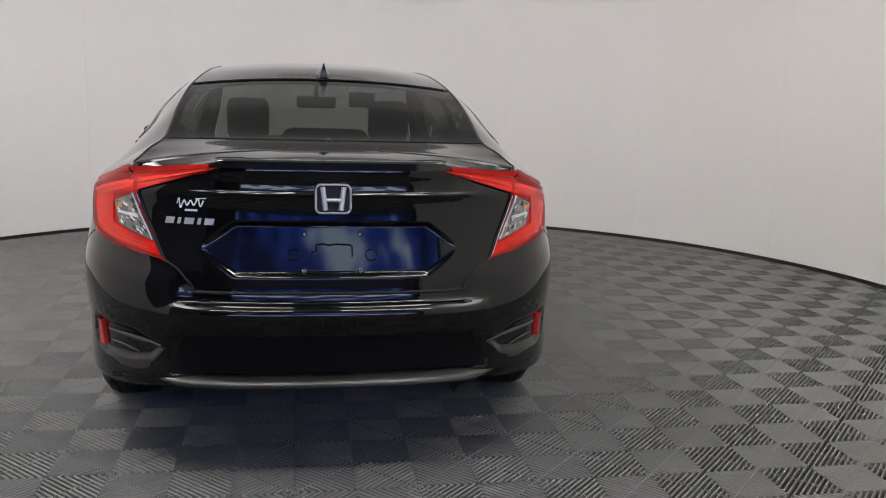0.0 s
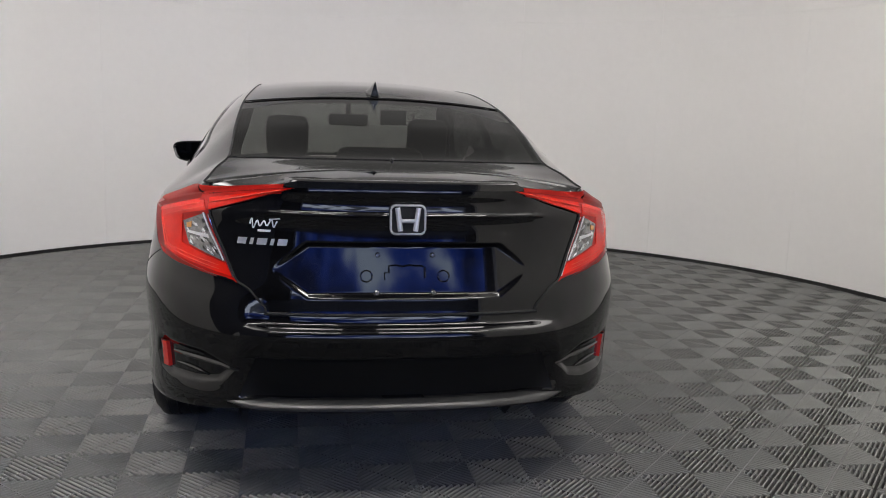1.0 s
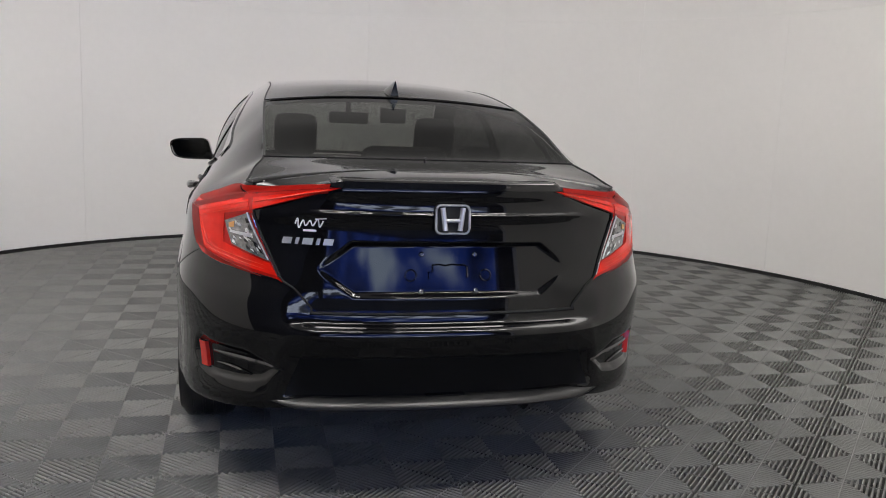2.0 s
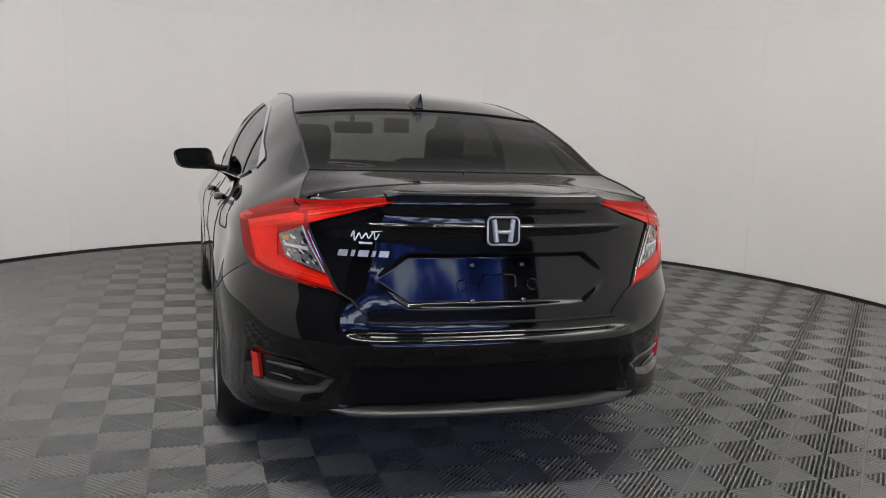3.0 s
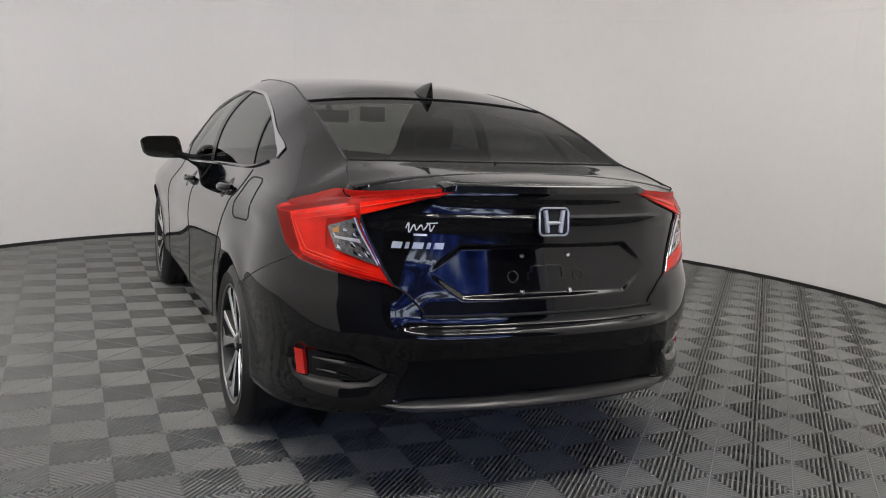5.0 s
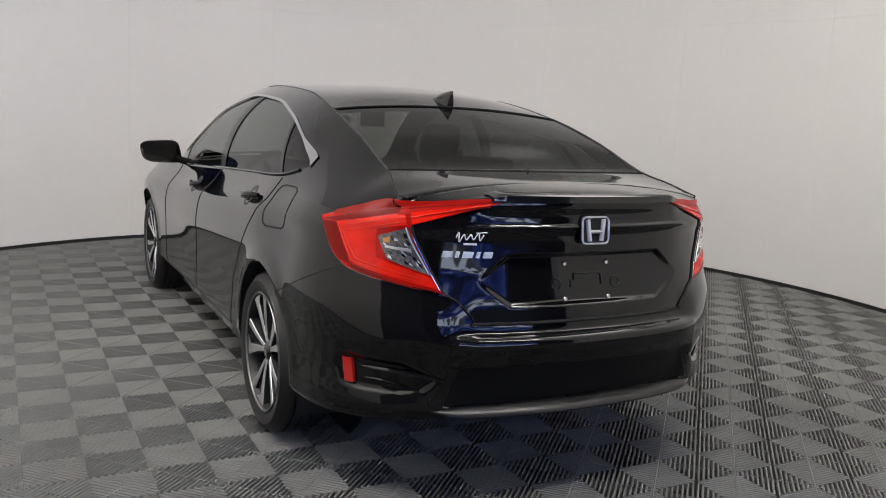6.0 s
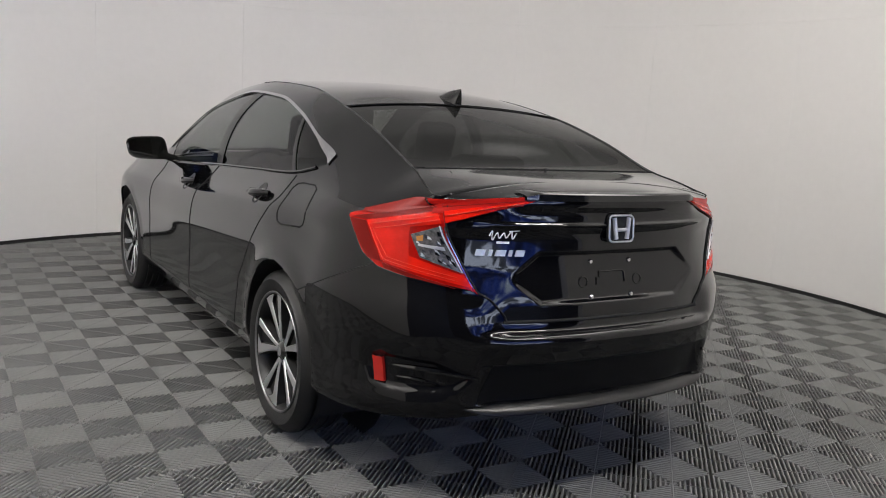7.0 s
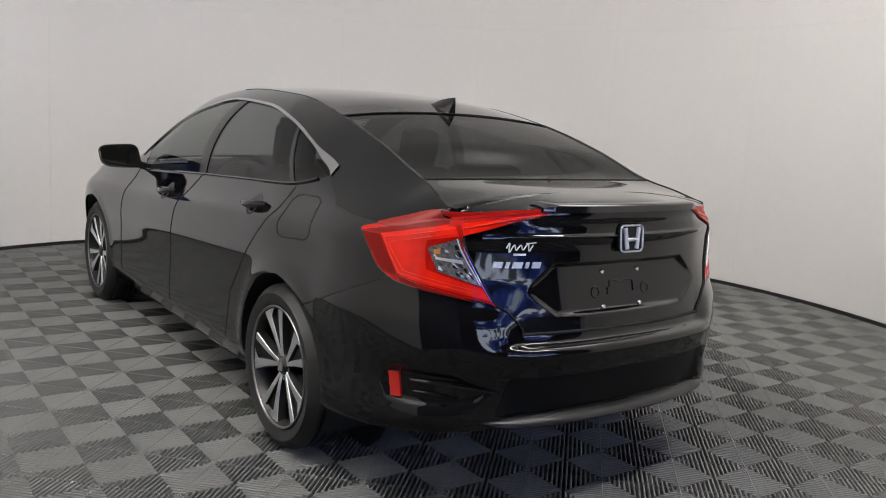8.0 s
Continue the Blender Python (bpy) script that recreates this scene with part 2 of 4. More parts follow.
def lathe(profile, steps=48, bm=None, axis="x"):
    """Turns (radius, along) pairs about an axis through the origin."""
    rows = []
    for r, a in profile:
        ring = []
        for k in range(steps):
            w = k * math.tau / steps
            c, s = r * math.cos(w), r * math.sin(w)
            ring.append((a, c, s) if axis == "x" else (c, s, a) if axis == "z" else (c, a, s))
        rows.append(ring)
    return grid(rows, bm, close=True)


def plate(outline, thick, place, bm=None, rim=0.0):
    """A flat plate: an outline of (a, b), raised by thick, set into the world by place(a, b, height)."""
    bm = bm or bmesh.new()
    top = [bm.verts.new(place(a, b, thick)) for a, b in outline]
    low = [bm.verts.new(place(a, b, 0.0)) for a, b in outline]
    bm.faces.new(top)
    n = len(top)
    for i in range(n):
        bm.faces.new((low[i], low[(i + 1) % n], top[(i + 1) % n], top[i]))
    return bm

# ---- the booth ----
CX, CY, RADIUS = 0.28, 1.30, 3.80          # the round booth and its turntable floor
WALL_TOP, OPEN_FROM, OPEN_TO = 4.1, -80.0, -131.0


def arc_point(r, deg, z):
    return (CX + r * math.cos(radians(deg)), CY + r * math.sin(radians(deg)), z)


def arc_panel(a0, a1, z0, z1, r0, r1, cuts=10):
    bm = bmesh.new()
    ring = lambda r, z: [arc_point(r, a0 + (a1 - a0) * k / cuts, z) for k in range(cuts + 1)]
    grid([ring(r0, z0), ring(r0, z1), ring(r1, z1), ring(r1, z0), ring(r0, z0)], bm)
    for k in (0, -1):
        bm.faces.new([bm.verts.new(ring(r, z)[k]) for r, z in ((r0, z0), (r0, z1), (r1, z1), (r1, z0))])
    bmesh.ops.remove_doubles(bm, verts=bm.verts, dist=1e-5)
    return bm


ground = bmesh.new()
vs = [ground.verts.new(p) for p in ((-14, -16, -0.027), (20, -16, -0.027), (20, 12, -0.027), (-14, 12, -0.027))]
ground.faces.new(vs)
floor = tagged(part("floor", ground, TILE_BED, smooth=False), "grey interlocking ribbed tile floor in a checker pattern", "floor", kind="structure")

wall = tagged(part("wall_round", arc_panel(OPEN_FROM, 360 + OPEN_TO, 0.026, WALL_TOP, RADIUS + 0.03, RADIUS + 0.15, 120), WALL_WHITE), "curved white booth wall with faint panel joints", "wall", kind="structure")
PANELS = 15
span = (360 + OPEN_TO - OPEN_FROM) / PANELS
for k in range(PANELS):
    for z0, z1 in ((0.027, 2.20), (2.2012, WALL_TOP)):
        a = OPEN_FROM + k * span
        part("panel", arc_panel(a + 0.008, a + span - 0.008, z0, z1, RADIUS + 0.012, RADIUS + 0.032, 12), WALL_WHITE, wall)
tagged(part("baseboard", arc_panel(OPEN_FROM, 360 + OPEN_TO, -0.027, 0.026, RADIUS, RADIUS + 0.06, 120), TRIM_BLACK), "black base trim along the curved wall", "trim", kind="structure")

# added wing wall, out of view: darkens what the bumper corner mirrors
bm = bmesh.new()
a, b = Vector((arc_point(RADIUS + 0.02, OPEN_TO, 0))), Vector((-3.05, -4.9, 0))
n = Vector((-(b - a).y, (b - a).x, 0)).normalized() * -0.12
for z0, z1 in ((0.0, WALL_TOP),):
    q = [a, b, b + n, a + n]
    lo, hi = [bm.verts.new((p.x, p.y, -0.027)) for p in q], [bm.verts.new((p.x, p.y, z1)) for p in q]
    bm.faces.new(lo), bm.faces.new(hi)
    for i in range(4):
        bm.faces.new((lo[i], lo[(i + 1) % 4], hi[(i + 1) % 4], hi[i]))
tagged(part("wall_entrance", bm, HALL, smooth=False), "unseen dark wing wall added for the bumper's reflections", "wall", kind="structure")

HALL_TOP, GATE_Y = 6.0, -7.5
bm = bmesh.new()
box(bm, (-10, GATE_Y - 0.2, HALL_TOP), (12, 8.2, HALL_TOP + 0.1))
tagged(part("ceiling", bm, HALL, smooth=False), "dark hall ceiling", "ceiling", kind="structure")
for name, lo, hi in (("wall_west", (-10.2, GATE_Y, -0.027), (-10, 8, HALL_TOP)), ("wall_east", (12, GATE_Y, -0.027), (12.2, 8, HALL_TOP)), ("wall_north", (-10, 8, -0.027), (12, 8.2, HALL_TOP)),
                     ("wall_south_a", (-10, GATE_Y - 0.2, -0.027), (-3.0, GATE_Y, HALL_TOP)), ("wall_south_b", (2.7, GATE_Y - 0.2, -0.027), (12, GATE_Y, HALL_TOP)), ("wall_south_c", (-3.0, GATE_Y - 0.2, 4.0), (2.7, GATE_Y, HALL_TOP))):
    bm = bmesh.new()
    box(bm, lo, hi)
    tagged(part(name, bm, HALL, smooth=False), "plain dark painted hall wall", "wall", kind="structure")
bm = bmesh.new()
box(bm, (-4.4, -8.6, -0.02), (4.0, -8.5, 5.2))
tagged(part("backdrop", bm, SKY_CARD, smooth=False), "blue daylight outside the open gate", "backdrop", kind="structure")

# the booth's ceiling, out of view; its glow fields are added as fill light
bm = bmesh.new()
rows = [[(CX + r * math.cos(radians(k)), CY + r * math.sin(radians(k)), 3.95) for k in range(0, 360, 3)] for r in (0.01, 1.3, 2.6, RADIUS + 0.02)]
grid(rows, bm, close=True)
rows = [[(CX + r * math.cos(radians(k)), CY + r * math.sin(radians(k)), 3.99) for k in range(0, 360, 3)] for r in (0.01, RADIUS + 0.02)]
grid(rows, bm, close=True)
tagged(part("ceiling_booth", bm, CEILING_FILL, smooth=False), "unseen dim ceiling of the round booth with added glow fields", "ceiling", kind="structure")


def ceiling_light():
    root = tagged(new("ceiling_light"), "long white ceiling light with a glowing diffuser", "ceiling light", "ceiling lights")
    bm = bmesh.new()
    box(bm, (-0.72, -0.12, 0.0), (0.72, 0.12, 0.05), bevel=0.01)
    part("housing", bm, CEILING_WHITE, root, smooth=False)
    bm = bmesh.new()
    box(bm, (-0.70, -0.10, -0.018), (0.70, 0.10, 0.0))
    part("diffuser", bm, TUBE, root, smooth=False)
    return root


first_light = ceiling_light()
for k, (x, y) in enumerate(((-1.0, -2.05), (0.9, -2.05))):
    m = pose(x, y, 3.90)
    if k == 0:
        first_light.matrix_basis = m
    else:
        copy_thing(first_light, m)

# ---- the car: its body as two smooth surfaces, cut into panels ----
# q runs along the plan outline from the middle of the tail (0) round the corner and forward; z is height.
YC, POWER = -0.30, 2.6
REF_W, REF_TAIL = 0.84, -0.935
theta = np.linspace(0, math.pi / 2, 400)
ref_x, ref_y = REF_W * np.sin(theta) ** (2 / POWER), YC + (REF_TAIL - YC) * np.cos(theta) ** (2 / POWER)
ref_q = np.concatenate([[0], np.cumsum(np.hypot(np.diff(ref_x), np.diff(ref_y)))])
Q1 = float(ref_q[-1])
FRONT0 = 2.85
Q2 = Q1 + FRONT0 - YC
QEND = Q2 + 1.25
AXLE_F, AXLE_Z, ARCH = 2.77, 0.335, 0.358


def qy(y):
    """q where the outline has that y."""
    return float(np.interp(y, ref_y, ref_q)) if y < YC else Q1 + y - YC


def qx(x):
    """q where the tail has that x."""
    return float(np.interp(x, ref_x, ref_q))


side_w = curve((0.19, 0.80), (0.24, 0.835), (0.30, 0.862), (0.34, 0.868), (0.45, 0.872), (0.60, 0.877), (0.74, 0.884), (0.83, 0.880), (0.90, 0.864), (0.96, 0.832), (1.00, 0.808), (1.05, 0.782))
tail_w = curve((0.25, 0.845), (0.31, 0.868), (0.45, 0.868), (0.58, 0.878), (0.66, 0.882), (0.75, 0.868), (0.83, 0.852), (0.90, 0.842), (0.95, 0.828), (1.00, 0.795), (1.06, 0.755))
lid_y = curve((0.31, -0.950), (0.37, -0.958), (0.46, -0.976), (0.545, -1.006), (0.572, -1.012), (0.588, -1.008), (0.599, -0.992), (0.607, -0.971), (0.638, -0.964), (0.70, -0.960), (0.82, -0.938), (0.90, -0.936), (0.945, -0.944), (0.955, -0.951), (0.966, -0.943), (0.985, -0.942), (1.03, -0.951), (1.06, -0.945))
corner_y = curve((0.25, -0.91), (0.30, -0.965), (0.345, -0.985), (0.40, -0.972), (0.47, -0.980), (0.58, -0.997), (0.66, -0.985), (0.735, -0.955), (0.82, -0.935), (0.90, -0.93), (0.95, -0.94), (1.01, -0.93), (1.06, -0.93))
belt_z = curve((0, 1.060), (0.36, 1.049), (0.50, 1.034), (0.69, 1.008), (0.80, 0.986), (0.90, 0.966), (1.02, 0.972), (Q1, 0.99), (qy(-0.1), 1.012), (qy(0.1), 1.022), (qy(0.5), 0.999), (qy(1.0), 0.973), (qy(2.0), 0.916), (qy(2.7), 0.888), (qy(3.2), 0.835), (QEND, 0.70))
low_z = curve((0, 0.320), (0.48, 0.322), (0.60, 0.308), (0.80, 0.292), (1.0, 0.283), (qy(-0.36), 0.28), (qy(0.36), 0.195), (qy(2.35), 0.195), (qy(3.1), 0.20), (QEND, 0.22))
mid_z = line((0, 0.638), (0.50, 0.638), (1.0, 0.62), (QEND, 0.60))
nose_y = curve((0.2, 3.48), (0.35, 3.58), (0.55, 3.60), (0.70, 3.52), (0.85, 3.3))

POCKET = [(0.875, 0.500), (0.840, 0.525), (0.800, 0.512), (0.650, 0.505), (0.515, 0.452), (0.580, 0.400), (0.660, 0.386), (0.800, 0.386), (0.860, 0.400), (0.890, 0.450)]
RECESS = [(-0.312, 0.862), (0.312, 0.862), (0.425, 0.775), (0.300, 0.690), (-0.300, 0.690), (-0.425, 0.775)]


crease_q = line((0.33, 0.575), (0.45, 0.540), (0.56, 0.500), (0.64, 0.465))


def relief(q, z):
    """How far the skin stands out (+) or is sunk (-)."""
    a, d = abs(q), 0.0
    if 0.5 < a < 1.06 and 0.33 < z < 0.64:
        d -= 0.014 * step(-0.004, 0.022, inside(POCKET, a, z))
    if a < 0.80 and 0.33 < z < 0.66:                          # the bumper's corners stand off from its middle at a crease
        ridge = crease_q(z)
        d += 0.013 * math.exp(-(ridge - a) / 0.16 if a < ridge else (ridge - a) / 0.075) * step(0.33, 0.40, z) * (1 - step(0.57, 0.64, z))
    if a < 0.60 and 0.36 < z < 0.52:                          # the sunk lower insert
        d -= 0.016 * step(0.500, 0.492, z) * step(0.350, 0.358, z) * (1 - step(0.46, 0.53, a))
    # a soft swage along the doors and over the wheels
    y = YC + a - Q1
    if a > Q1 - 0.2:
        fade = step(Q1 - 0.2, Q1 + 0.1, a) * (1 - step(1.6, 2.6, y))
        crease = 0.80 + 0.10 * (1 - step(-0.2, 2.2, y))
        d += fade * 0.007 * math.exp(-((z - crease) / 0.035) ** 2)
        d -= fade * 0.004 * math.exp(-((z - 0.50) / 0.11) ** 2) * step(0.35, 0.95, y) * (1 - step(1.2, 2.0, y))
        for c in (0.0, AXLE_F):
            r = math.hypot(y - c, z - AXLE_Z)
            d += (0.014 if c == 0 else 0.004) * math.exp(-((r - ARCH) / (0.055 if c == 0 else 0.03)) ** 2) * step(-0.1, 0.15, z - 0.25)
    return d


def skin(q, z, out=0.0):
    """A point of the lower body."""
    s, a = (1 if q >= 0 else -1), abs(q)
    d = relief(q, z) + out
    if a <= Q1:
        th = float(np.interp(a, ref_q, theta))
        c, k = math.sin(th) ** (2 / POWER), math.cos(th) ** (2 / POWER)
        mix = step(0.40, 0.54, a)
        yr = lid_y(z) * (1 - mix) + corner_y(z) * mix
        w = tail_w(z)
        y = YC + (yr - YC) * k
        if a < 0.50 and 0.66 < z < 0.88:                      # the flat number-plate recess
            f = step(-0.005, 0.015, inside(RECESS, q, z))
            floor_y = -0.937 + 0.22 * (z - 0.706)
            y += f * max(0.0, 0.55 * (floor_y - y) + 0.45 * (floor_y - lid_y(z)))
        nx, ny = c ** (POWER - 1) / w, k ** (POWER - 1) / (YC - yr)
        n = math.hypot(nx, ny)
        return Vector((s * (w * c + d * nx / n), y - d * ny / n, z))
    y = YC + a - Q1
    zz = z + (1.045 - belt_z(min(a, Q2))) * step(0.45, 0.9, z)
    blend = step(-0.30, 0.25, y)
    w = tail_w(z) * (1 - blend) + side_w(zz) * blend
    if a <= Q2:
        w *= 1 + 0.022 * step(1.8, 2.85, y)
        return Vector((s * (w + d), y, z))
    th = min(1.0, (a - Q2) / (QEND - Q2)) * math.pi / 2
    w *= 1.022
    ny = nose_y(z)
    return Vector((s * w * math.cos(th) ** 0.8, FRONT0 + (ny - FRONT0) * math.sin(th) ** 0.8, z))


# upper body: from the belt (t=0) up to the roof rail (t=1), then to the middle of the car (t=2)
rail_x = curve((-0.80, 0.66), (-0.757, 0.645), (-0.62, 0.612), (-0.50, 0.580), (-0.2, 0.572), (0.15, 0.556), (0.6, 0.515), (1.1, 0.505), (1.6, 0.54), (2.0, 0.60), (2.45, 0.68), (3.0, 0.62), (3.5, 0.5))
rail_z = curve((-0.93, 1.056), (-0.80, 1.030), (-0.757, 1.036), (-0.62, 1.075), (-0.50, 1.106), (-0.2, 1.212), (0.15, 1.306), (0.6, 1.380), (1.1, 1.402), (1.6, 1.350), (2.0, 1.185), (2.45, 0.955), (3.0, 0.85), (3.5, 0.715))
roof_z = curve((-0.94, 1.060), (-0.88, 1.074), (-0.75, 1.087), (-0.60, 1.098), (-0.50, 1.106), (-0.2, 1.232), (0.13, 1.334), (0.4, 1.396), (0.8, 1.427), (1.1, 1.431), (1.5, 1.402), (1.75, 1.335), (2.45, 0.985), (3.0, 0.90), (3.5, 0.75))
bulge = curve((-0.93, 0.0), (-0.60, 0.01), (-0.35, 0.01), (-0.1, 0.02), (0.15, 0.055), (0.6, 0.115), (1.1, 0.14), (1.6, 0.12), (2.0, 0.09), (2.45, 0.02))
glass_hi = curve((-0.115, 1.091), (0.0, 1.136), (0.15, 1.193), (0.4, 1.267), (0.75, 1.328), (1.15, 1.345), (1.5, 1.292), (1.8, 1.19), (2.0, 1.085), (2.17, 0.975))
glass_lo = curve((-0.115, 1.086), (-0.03, 1.056), (0.1, 1.030), (0.5, 1.007), (1.0, 0.981), (2.0, 0.926), (2.17, 0.918))


def upper(q, t, out=0.0):
    a, s = abs(q), (1 if q >= 0 else -1)
    b = skin(a, belt_z(a))
    y = b.y
    xg = min(rail_x(y), b.x - 0.006)
    zg = rail_z(y)
    if t <= 1:
        g = Vector((xg, zg)); p0 = Vector((b.x, b.z))
        d = g - p0
        n = Vector((d.y, -d.x)).normalized()
        c = (p0 + g) / 2 + n * bulge(y)
        p = p0 * (1 - t) ** 2 + c * (2 * t * (1 - t)) + g * t * t
        p = p + n * out
        return Vector((s * p.x, y, p.y))
    x = xg * (2 - t)
    flat = 2.2 + 0.5 * (1 - step(-0.66, -0.48, y))            # the deck is flatter across than the roof
    return Vector((s * x, y, zg + (roof_z(y) - zg) * (1 - (2 - t) ** flat) + out))


def t_at(q, z):
    lo, hi = 0.0, 1.0
    for _ in range(24):
        m = (lo + hi) / 2
        lo, hi = (m, hi) if upper(q, m).z < z else (lo, m)
    return lo


def z_at(v, q):
    a = abs(q)
    lo, mi, hi = low_z(a), mid_z(a), belt_z(a)
    return lo + (mi - lo) * 2 * v if v <= 0.5 else mi + (hi - mi) * (2 * v - 1)


def solve_q(f, v):
    """The q at row v where q = f(z)."""
    q = f(0.7)
    for _ in range(14):
        q = 0.5 * q + 0.5 * f(z_at(v, q))
    return q


seam_s = line((0.638, 0.420), (0.66, 0.428), (0.712, 0.478), (0.735, 0.522), (0.944, qx(0.626)), (1.008, qx(0.642)), (1.06, 0.70))
lamp_o = line((0.735, 0.522), (0.752, 0.62), (0.768, 0.745), (0.790, 0.85), (0.822, 0.910), (0.836, 0.928), (0.880, 0.962), (0.908, 0.985), (0.940, 1.022), (0.951, 1.015), (0.967, 0.954), (0.986, 0.815), (1.008, 0.695), (1.06, 0.70))


def arch_q(c, back):
    def f(z):
        h = ARCH ** 2 - (z - AXLE_Z) ** 2
        w = math.sqrt(h) if h > 0 and z > 0.05 else 0.0
        return qy(c - w if back else c + w)
    return f


bump_q = line((0.56, qy(-0.275)), (0.618, qy(-0.215)), (0.800, 0.870), (0.822, 0.905))


def bumper_end(z):
    return arch_q(0.0, True)(z) if z < 0.60 else max(bump_q(z), lamp_o(z)) if z < 0.822 else lamp_o(z)


door_r = line((0.19, qy(0.60)), (0.33, qy(0.565)), (0.525, qy(0.505)), (0.737, qy(0.309)), (0.929, qy(0.115)), (1.05, qy(0.06)))
door_b = line((0.19, qy(1.36)), (0.50, qy(1.325)), (0.80, qy(1.245)), (0.93, qy(1.15)), (1.0, qy(1.08)))
door_f = line((0.19, qy(2.22)), (0.5, qy(2.20)), (0.80, qy(2.14)), (0.95, qy(2.13)))
zero = lambda z: 0.0


def panel(name, fa, fb, v0, v1, nv, nq, parent, mat=None, sides=(-1,), out=0.0, both=False, label=""):
    """A panel of the lower body between two seams, from row v0 to row v1. both: across the middle of the tail."""
    made = []
    for s in sides:
        rows = []
        for i in range(nv + 1):
            v = v0 + (v1 - v0) * i / nv
            qa, qb = solve_q(fa, v), solve_q(fb, v)
            if both:
                qa = -qb
            if qb < qa:
                qb = qa
            rows.append([skin(s * q, z_at(v, q), out) for q in (qa + (qb - qa) * k / nq for k in range(nq + 1))])
        bm = grid(rows)
        bmesh.ops.dissolve_degenerate(bm, dist=1e-5, edges=bm.edges)
        made.append(part(name, bm, mat or PAINT, parent, label))
    return made


def sheet(name, qa, qb, ta, tb, nq, nt, parent, mat=None, sides=(-1, 1), out=0.0, both=False, label=""):
    """A panel of the upper body; ta and tb are numbers or functions of q. both: one piece over the middle of the car."""
    fa, fb = (ta if callable(ta) else lambda q: ta), (tb if callable(tb) else lambda q: tb)
    made = []
    for s in ((1,) if both else sides):
        rows = []
        for i in range(nq + 1):
            row = []
            for k in range(nt + 1):
                u = k / nt
                a, b = (qa(u), qb(u)) if callable(qa) else (qa, qb)
                q = a + (b - a) * i / nq
                row.append(upper(s * q, fa(q) + (fb(q) - fa(q)) * u, out))
            if both:
                row = row + [Vector((-p.x, p.y, p.z)) for p in row[-2::-1]]
            rows.append(row)
        bm = grid(rows)
        made.append(part(name, bm, mat or PAINT, parent, label))
    return made


def trace(points, n=12):
    """Points on the lower body along (q, z) corners."""
    out = []
    for (qa, za), (qb, zb) in zip(points, points[1:]):
        out += [skin(qa + (qb - qa) * k / n, za + (zb - za) * k / n, -0.0012) for k in range(n)]
    return out + [skin(*points[-1], -0.0012)]


def seam(pts, parent, r=0.0026, mat=None, name="seam"):
    return part(name, tube(pts, r), mat or SEAM, parent)


car = tagged(new("car"), "black four-door sedan with red C-shaped tail lamps, parked on the tiles", "car")
B = (-1, 1)

# panels of the tail
lid = panel("trunk_lid", zero, seam_s, 0.5, 1.0, 140, 240, car, both=True)[0]
bumper = panel("rear_bumper", zero, bumper_end, 0.0, 0.5, 64, 240, car, both=True)[0]
panel("bumper_corner", lambda z: max(seam_s(z), lamp_o(z) if z > 0.735 else 0), bumper_end, 0.5, 0.86, 30, 40, bumper, sides=B)
panel("quarter_panel", bumper_end, lambda z: arch_q(0.0, True)(z) if z > 0.60 else bumper_end(z), 0.44, 1.0, 60, 40, car, sides=B)
panel("quarter_front", arch_q(0.0, False), door_r, 0.0, 1.0, 110, 16, car, sides=B)
SILL = 0.5 * 0.11 / 0.41
panel("rear_door", door_r, door_b, SILL, 1.0, 46, 30, car, sides=B)
panel("front_door", door_b, door_f, SILL, 1.0, 46, 30, car, sides=B)
panel("side_skirt", lambda z: door_r(z), lambda z: arch_q(AXLE_F, True)(z), 0.0, SILL, 8, 50, car, sides=B)
panel("front_fender", door_f, lambda z: arch_q(AXLE_F, True)(z), 0.0, 1.0, 110, 14, car, sides=B)
panel("fender_nose", lambda z: arch_q(AXLE_F, False)(z), lambda z: QEND, 0.0, 1.0, 110, 40, car, sides=B)

# upper panels
win = lambda f: (lambda q: t_at(q, f(upper(q, 0).y)))
Y0, Y1 = -0.115, 2.17
sheet("trunk_deck", 0.02, qy(-0.50), lambda q: 1.0 if q > 0.70 else 0.0, 2.0, 60, 24, lid, both=True)
sheet("quarter_shoulder", 0.70, qy(Y0), 0.0, 1.0, 60, 20, car)
sheet("belt_panel", qy(Y0), qy(Y1), 0.0, win(glass_lo), 60, 4, car)
sheet("roof_rail", qy(Y0), qy(Y1), win(glass_hi), 1.0, 70, 10, car)
sheet("cowl", qy(Y1), qy(2.45), 0.0, 1.0, 10, 10, car)
sheet("roof", qy(0.135), qy(1.66), 1.0, 2.0, 50, 24, car, both=True)
sheet("hood", qy(2.45), qy(3.45), 0.0, 2.0, 30, 30, car, both=True)
sheet("rear_window", qy(-0.50), qy(0.135), 1.0, 2.0, 40, 20, car, REAR_GLASS, both=True, out=-0.003, label="dark tinted rear window")
sheet("windscreen", qy(1.66), qy(2.45), 1.0, 2.0, 30, 20, car, FRONT_GLASS, both=True, out=-0.003, label="clear windscreen")
PILLARS = [(Y0, Y0), (0.100, 0.315), (1.070, 1.010), (2.04, 2.04), (Y1, Y1)]     # y at the belt and at the top: rear tip, quarter post, middle post, mirror post
WIDTH = [0.0, 0.022, 0.085, 0.0, 0.0]
post = lambda k, d: (lambda u: qy(PILLARS[k][0] + (PILLARS[k][1] - PILLARS[k][0]) * u + d))
